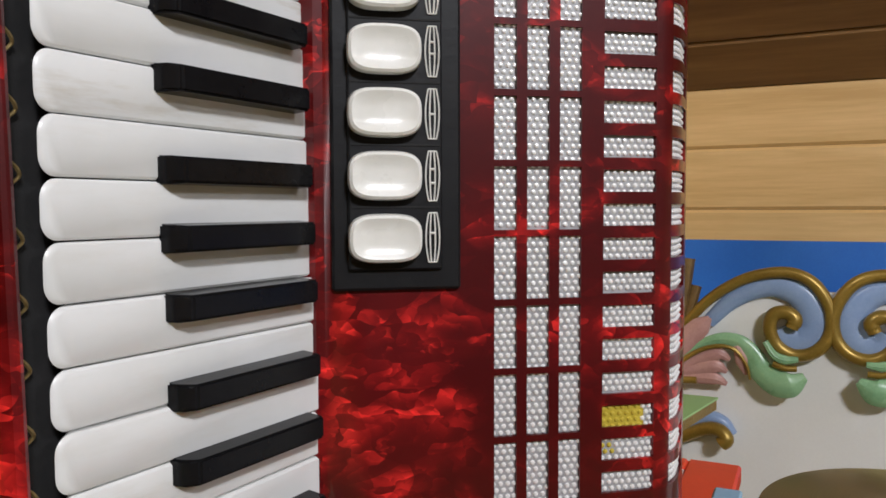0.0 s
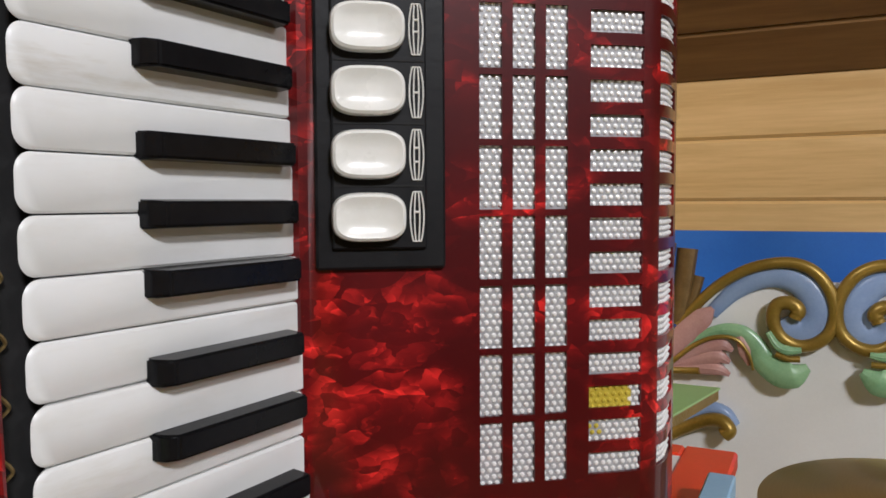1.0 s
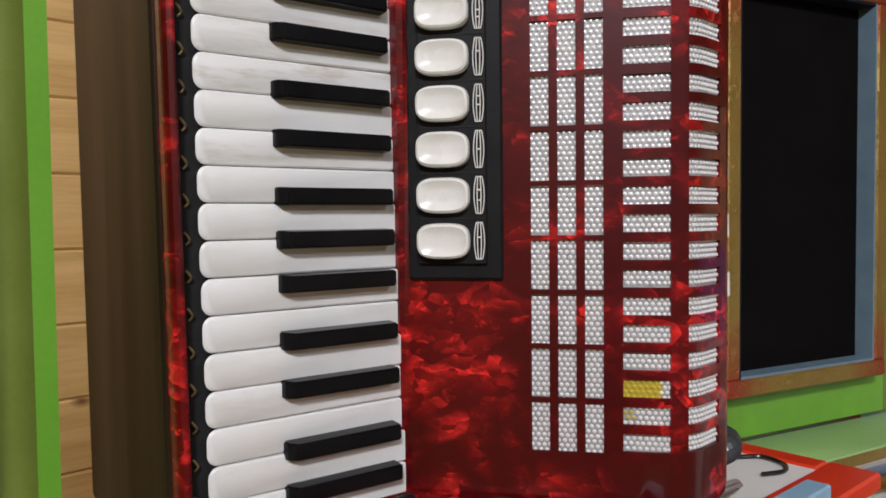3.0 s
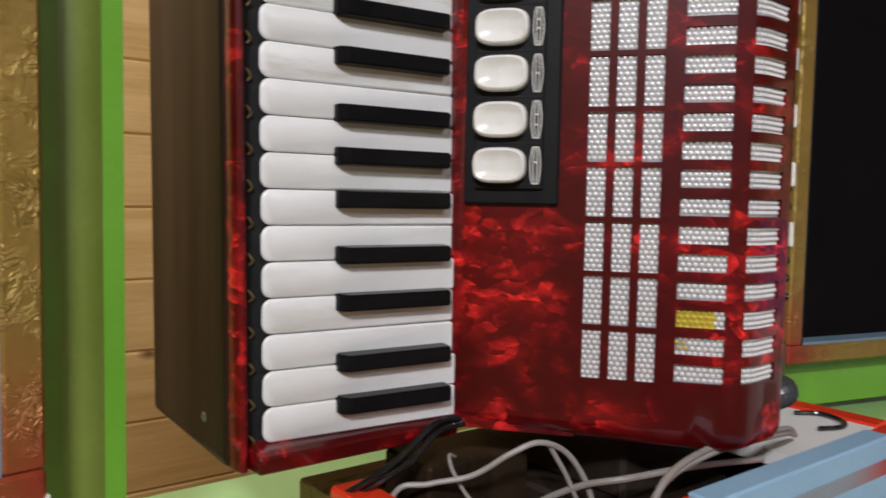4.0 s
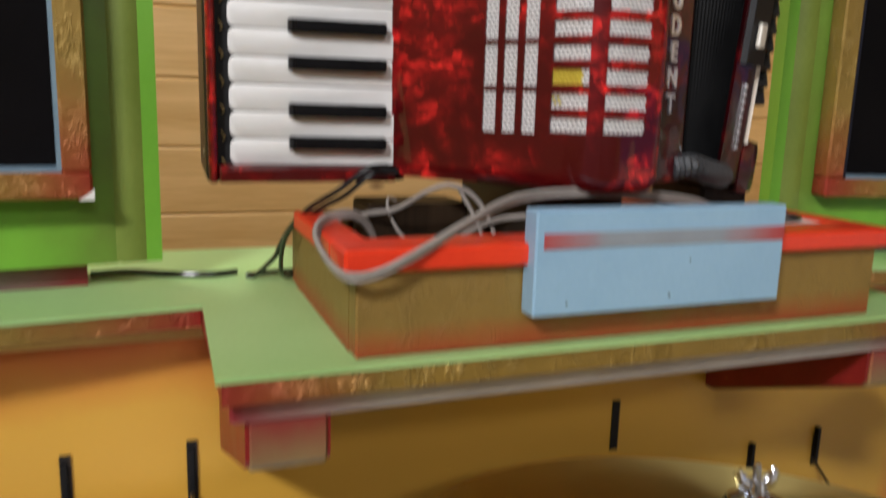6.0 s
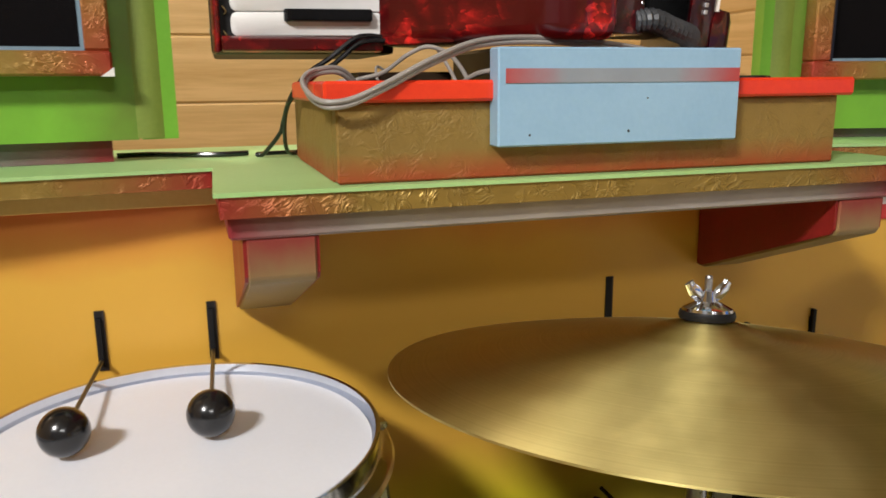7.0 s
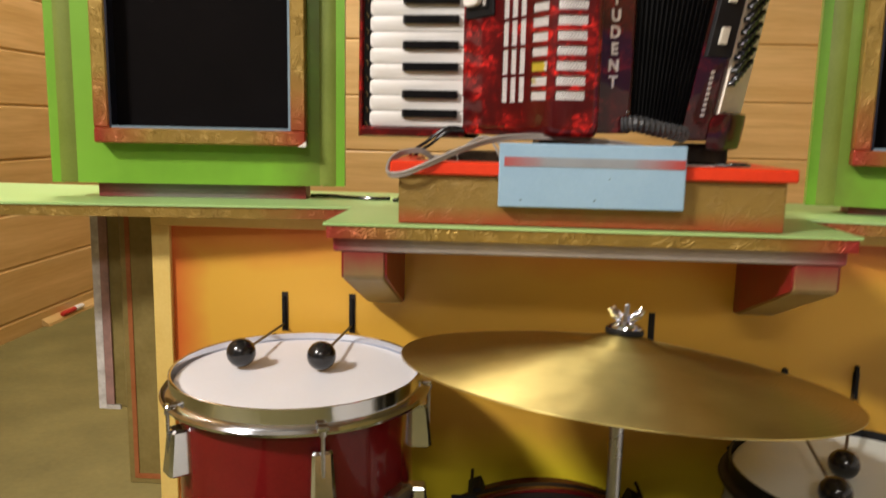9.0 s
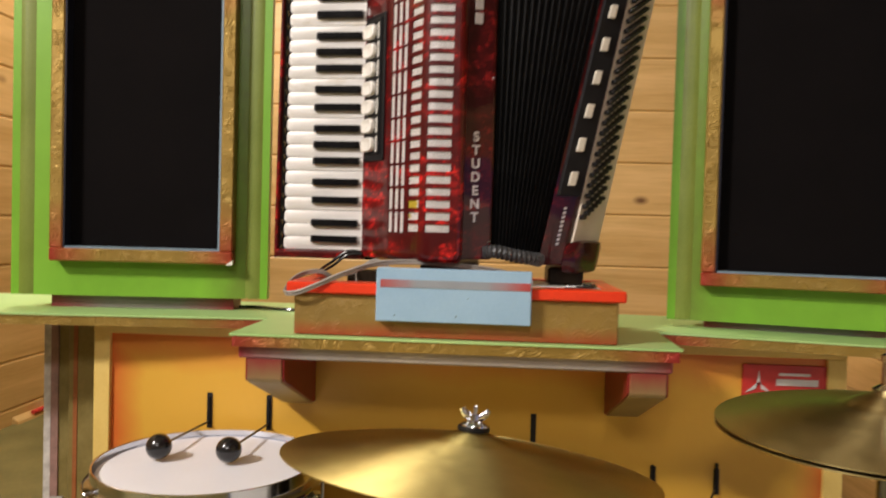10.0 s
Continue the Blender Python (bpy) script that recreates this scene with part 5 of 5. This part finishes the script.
def mallet(ball, slot, label):
    ob = thing("mallet", ball, label, "mallet", "drum mallets")
    b, s = Vector(ball), Vector(slot)
    part("ball", bm_lathe([(0.0175 * math.sin(math.pi * k / 16), -0.0175 * math.cos(math.pi * k / 16)) for k in range(17)], 28), M_RUBBER, ob, "glossy black ball", local=True, smooth=True)
    way = (s - b).normalized()
    part("ferrule", bm_tube([way * 0.014, way * 0.026], 0.0052, 12), M_STEEL, ob, "small metal ferrule", local=True)
    part("arm", bm_tube([way * 0.024, (s - b) * 0.5, s - b], 0.0018, 8), M_ARM, ob, "thin steel arm", local=True)
    part("lever", bm_box(s.x - 0.002 - b.x, s.x + 0.002 - b.x, s.y - 0.006 - b.y, s.y + 0.004 - b.y, s.z - 0.004 - b.z, s.z + 0.040 - b.z), M_BLACK, ob, "flat black lever in the slot", local=True)
    return ob


mallet((0.0255, 0.148, 1.2895), (0.033, 0.318, 1.282), "black ball mallet resting on the tom's head")
mallet((0.1235, 0.148, 1.2895), (0.129, 0.318, 1.282), "black ball mallet resting on the tom's head")
mallet((0.742, 0.146, 1.1835), (0.827, 0.318, 1.212), "black ball mallet over the dark drum's head")
mallet((0.700, 0.070, 1.1835), (0.731, 0.318, 1.205), "black ball mallet over the dark drum's head")


# ---- cymbals ----
def cymbal_profile(R, bell_r, bell_h, bow):
    pts = []
    for k in range(9):
        a = k / 8
        pts.append((bell_r * a, bow + bell_h * math.cos(a * math.pi / 2) ** 0.9))
    for k in range(1, 17):
        f = k / 16
        pts.append((bell_r + (R - bell_r) * f, bow * (1 - f ** 1.35)))
    under = [(r, z - 0.0014) for r, z in reversed(pts)]
    return pts + under


def wing_nut(ob, z):
    part("felt", bm_lathe([(0, z), (0.0185, z), (0.0195, z + 0.003), (0.0185, z + 0.006), (0, z + 0.006)], 24), M_BLACK, ob, "black felt washer", local=True, smooth=True)
    part("washer", bm_lathe([(0, z + 0.006), (0.0175, z + 0.006), (0.0170, z + 0.008), (0.008, z + 0.0125), (0, z + 0.0125)], 24), M_CHROME, ob, "domed chrome washer", local=True, smooth=True)
    nut = part("wing_nut", bm_lathe([(0, z + 0.0125), (0.0055, z + 0.0125), (0.0045, z + 0.020), (0, z + 0.020)], 14), M_CHROME, ob, "chrome wing nut", local=True, smooth=True)
    for s in (-1, 1):
        path = [Vector((s * 0.003, 0, z + 0.013)), Vector((s * 0.008, 0, z + 0.017)), Vector((s * 0.0130, 0, z + 0.0215)), Vector((s * 0.0160, 0, z + 0.0260))]
        part("wing", bm_tube(smooth_path(path, 5), lambda f: 0.0022 + 0.0028 * math.sin(math.pi * min(f, 0.80)), 10, 0.45, (0, 1, 0)), M_CHROME, nut, local=True, smooth=True)
    part("bolt", bm_lathe([(0, z + 0.031), (0.0022, z + 0.0305), (0.0026, z + 0.029), (0.0026, z), (0, z)], 10), M_STEEL, ob, "threaded bolt", local=True)


crash = thing("cymbal", (0.454, 0.028, 1.316), "large worn brass cymbal with chrome wing nut on a stand", "cymbal")
crash.matrix_world = pose(0.456, 0.0265, 1.323, -6.6, 4.0, 0)
part("disc", bm_lathe(cymbal_profile(0.222, 0.045, 0.011, 0.028), 128), M_CYMBAL, crash, local=True, smooth=True)
wing_nut(crash, 0.0385)
part("pipe", moved(bm_lathe([(0, 0.02), (0.0066, 0.02), (0.0072, 0.015), (0.0072, -0.30), (0.0090, -0.302), (0.0090, -0.70), (0, -0.70)], 20), pose(0, 0, 0, -6.6, 4.0, 0).inverted()), M_STEEL, crash, "steel stand tube", local=True, smooth=True)

hat = thing("hi_hat", (0.887, -0.0606, 1.4094), "pair of dull brass hi-hat cymbals on a rod", "hi-hat")
hat.matrix_world = pose(0.887, -0.0606, 1.4094, 1.0, -1.8, 0)
part("upper_disc", bm_lathe(cymbal_profile(0.169, 0.042, 0.014, 0.022), 112), M_DULLBRASS, hat, local=True, smooth=True)
part("lower_disc", moved(bm_lathe(cymbal_profile(0.169, 0.042, 0.014, 0.022), 112), pose(0, 0, -0.006, 180, 0, 0)), M_DULLBRASS, hat, local=True, smooth=True)
part("clutch", bm_lathe([(0, 0.034), (0.014, 0.034), (0.015, 0.039), (0.007, 0.044), (0.006, 0.066), (0.0075, 0.067), (0.0075, 0.074), (0.003, 0.076), (0, 0.076)], 20), M_CHROME, hat, "chrome clutch", local=True, smooth=True)
part("rod", bm_lathe([(0, 0.13), (0.0030, 0.129), (0.0030, -0.02), (0, -0.02)], 10), M_STEEL, hat, "steel pull rod", local=True)
part("pipe", bm_lathe([(0, -0.035), (0.0098, -0.036), (0.0098, -0.77), (0, -0.77)], 18), M_STEEL, hat, "steel stand tube", local=True, smooth=True)

# ---- carved facade to the east ----
FX = 1.335
facade = thing("carved_facade", (FX, 0.0, 1.1), "white facade board with carved and painted scrolls", "facade")


def disc_poly(cy, cz, r, a0, a1, n=24):
    return [(cy + r * math.cos(radians(a0 + (a1 - a0) * k / n)), cz + r * math.sin(radians(a0 + (a1 - a0) * k / n))) for k in range(n + 1)]


board = [(-1.25, 0.6), (0.42, 0.6), (0.42, 1.475), (0.27, 1.512), (0.214, 1.572), (0.171, 1.602)] + [(0.13, 1.616)] + disc_poly(0.086, 1.560, 0.062, 80, 145, 10) + disc_poly(-0.026, 1.560, 0.062, 35, 100, 10) + [(-0.07, 1.618), (-0.155, 1.575), (-0.21, 1.510), (-0.36, 1.475), (-1.25, 1.475)]
part("board", bm_prism(board, FX, FX + 0.02, "x"), M_WHITE, facade)


def scroll(s):
    """A C-scroll that runs into a volute: a hollow blue band with a gilded outer edge that winds in to a curl; s = -1: mirrored."""
    def line(points, x, rise):
        return [Vector((x - rise * k / len(points), AXIS + s * (y - AXIS), z)) for k, (y, z) in enumerate(points)]
    edge = [(0.263, 1.518), (0.214, 1.575), (0.171, 1.607), (0.130, 1.623), (0.089, 1.626), (0.057, 1.611), (0.036, 1.579), (0.031, 1.549), (0.038, 1.522),
            (0.058, 1.503), (0.085, 1.499), (0.108, 1.513), (0.118, 1.539), (0.112, 1.561), (0.094, 1.565), (0.082, 1.555), (0.087, 1.541)]
    hollow = [(0.212, 1.540), (0.180, 1.574), (0.146, 1.596), (0.113, 1.604), (0.080, 1.594), (0.060, 1.570), (0.056, 1.540), (0.073, 1.522), (0.092, 1.526), (0.100, 1.540)]
    band = part("scroll_band", bm_tube(smooth_path(line(hollow, FX - 0.004, 0.008), 8), lambda f: 0.011 + 0.013 * min(1, f * 1.6), 12, 0.42, (1, 0, 0)), M_OBLUE, facade, "pale blue hollow of the scroll", smooth=True)
    part("gold_edge", bm_tube(smooth_path(line(edge, FX - 0.010, 0.016), 8), lambda f: 0.0085 + 0.0030 * f if f < 0.97 else 0.010, 10, 1.0, (1, 0, 0)), M_OGOLD, band, "gilded edge winding into a curl", smooth=True)


AXIS = 0.030
scroll(1)
scroll(-1)


def leaf(points, widths, material, label, curl=0.35, name="leaf"):
    """A carved leaf: a blade with a raised middle along a curved spine."""
    path = smooth_path(points, 8)
    n = len(path)
    bm, rows = bmesh.new(), []
    for i, p in enumerate(path):
        f = i / (n - 1)
        way = (path[min(i + 1, n - 1)] - path[max(i - 1, 0)]).normalized()
        side = way.cross(Vector((1, 0, 0))).normalized()
        g = f * (len(widths) - 1)
        k = min(int(g), len(widths) - 2)
        w = widths[k] + (widths[k + 1] - widths[k]) * (g - k)
        row = []
        for q in range(9):
            e = q / 4 - 1
            rib = 0.0004 * math.cos(e * 9)
            row.append(bm.verts.new(p + side * w * e + Vector((-(1 - e * e) * w * curl - rib, 0, 0))))
        rows.append(row)
    for a, b in zip(rows, rows[1:]):
        for q in range(8):
            bm.faces.new((a[q], a[q + 1], b[q + 1], b[q]))
    geom = bmesh.ops.extrude_face_region(bm, geom=bm.faces[:])["geom"]
    for v in geom:
        if isinstance(v, bmesh.types.BMVert):
            v.co.x += 0.006
    bmesh.ops.recalc_face_normals(bm, faces=bm.faces[:])
    return part(name, bm, material, facade, label, smooth=True)


X = FX - 0.022
for s in (1, -1):
    def at(y, z, out=0.0, s=s):
        return (X - out, AXIS + s * (y - AXIS), z)
    leaf([at(0.275, 1.458), at(0.230, 1.499), at(0.195, 1.516), at(0.163, 1.513), at(0.141, 1.492), at(0.128, 1.470, 0.006), at(0.106, 1.455, 0.012), at(0.086, 1.455, 0.014), at(0.066, 1.468, 0.012)], (0.002, 0.006, 0.009, 0.012, 0.015, 0.018, 0.021, 0.020, 0.006), M_OGREEN, "pale green carved leaf")
    part("gold_rib", bm_tube(smooth_path([at(0.278, 1.452, 0.004), at(0.232, 1.491, 0.006), at(0.196, 1.506, 0.008), at(0.168, 1.502, 0.008), at(0.151, 1.480, 0.008), at(0.145, 1.456, 0.006)], 8), lambda f: 0.0045 - 0.0025 * f, 8), M_OGOLD, facade, "gilded rib under the leaf", smooth=True)
    leaf([at(0.124, 1.519, 0.012), at(0.111, 1.500, 0.016), at(0.096, 1.493, 0.016), at(0.076, 1.494, 0.014)], (0.004, 0.006, 0.007, 0.004), M_OGREEN, "narrow green leaf under the volute")
    part("gold_roll", bm_tube(smooth_path([at(0.112, 1.486, 0.012), at(0.096, 1.480, 0.014), at(0.078, 1.480, 0.012)], 6), 0.0050, 10), M_OGOLD, facade, "gilded roll", smooth=True)
    leaf([at(0.282, 1.462), at(0.250, 1.505), at(0.222, 1.535), at(0.208, 1.550)], (0.010, 0.019, 0.016, 0.004), M_OPINK, "pink carved leaf over the stem")
    for tip, z, w in ((0.176, 1.490, 0.011), (0.180, 1.470, 0.012), (0.180, 1.450, 0.010)):
        leaf([at(0.285, 1.448), at(0.240, 1.450 + (z - 1.45) * 0.55), at(tip + 0.02, z + 0.002, 0.004), at(tip, z - 0.006, 0.002)], (0.006, w, w, 0.003), M_OPINK, "lobe of the pink carved leaf")
    leaf([at(0.166, 1.508, 0.002), at(0.158, 1.484, 0.003), at(0.151, 1.462)], (0.006, 0.010, 0.003), M_OPINK, "small pink carved leaf")
    part("gold_roll", bm_tube(smooth_path([at(0.300, 1.441), at(0.242, 1.446, 0.003), at(0.226, 1.447, 0.005)], 6), 0.0062, 10), M_OGOLD, facade, "gilded roll", smooth=True)
    part("gold_curl", bm_tube(smooth_path([at(0.360, 1.285), at(0.300, 1.318), at(0.255, 1.346), at(0.215, 1.367, 0.004), at(0.190, 1.370, 0.010), at(0.178, 1.358, 0.014), at(0.186, 1.349, 0.014)], 8), lambda f: 0.010 + 0.002 * f, 10), M_OGOLD, facade, "gilded curl", smooth=True)
    part("blue_curl", bm_tube(smooth_path([at(0.360, 1.300, -0.012), at(0.300, 1.334, -0.012), at(0.255, 1.364, -0.010), at(0.215, 1.384, -0.008), at(0.187, 1.380, -0.008), at(0.172, 1.360, -0.008)], 8), lambda f: 0.013 - 0.003 * f, 10), M_OBLUE, facade, "pale blue curl", smooth=True)
for y0, z0, y1, z1, r in ((0.290, 1.655, 0.305, 1.50, 0.028), (0.252, 1.645, 0.268, 1.52, 0.024), (0.236, 1.600, 0.256, 1.53, 0.018)):
    path = smooth_path([(FX + 0.004, y0, z0), (FX, y0 + (y1 - y0) * 0.35, z0 + (z1 - z0) * 0.45), (FX, y1, z1)], 8)
    part("bronze_stem", bm_tube(path, lambda f, r=r: r * (1 - 0.15 * f), 14, 0.6), M_OBROWN, facade, "bronze coloured carved bundle", smooth=True)

blue_board = single("blue_board", bm_box(1.48, 1.50, -1.6, 0.62, 0.6, 1.6695), M_BLUEWALL, "bright blue painted board behind the carved facade", "board", base=(1.49, -0.4, 0.6))

# ---- boards of the walls ----
def clad(wall, count, z_first, pitch, length, material, place):
    me = mesh_of("plank", plank_bm(length, pitch - 0.0008, 0.02), material)
    for k in range(count):
        piece("plank", me, wall, place(z_first + pitch * k))


clad(wall_north, 15, 1.661 - 5 * 0.188, 0.188, 4.2, M_PINE, lambda z: pose(LEFT - 0.02, BACK, z))
clad(wall_west, 18, 1.752 - 7 * 0.155, 0.155, BACK + 0.85, M_PINE, lambda z: pose(LEFT, -0.85, z, 0, 0, 90))
clad(wall_east, 11, 0.572, PITCH, BACK + 3.5, M_PINE, lambda z: pose(EAST, BACK, z, 0, 0, -90))
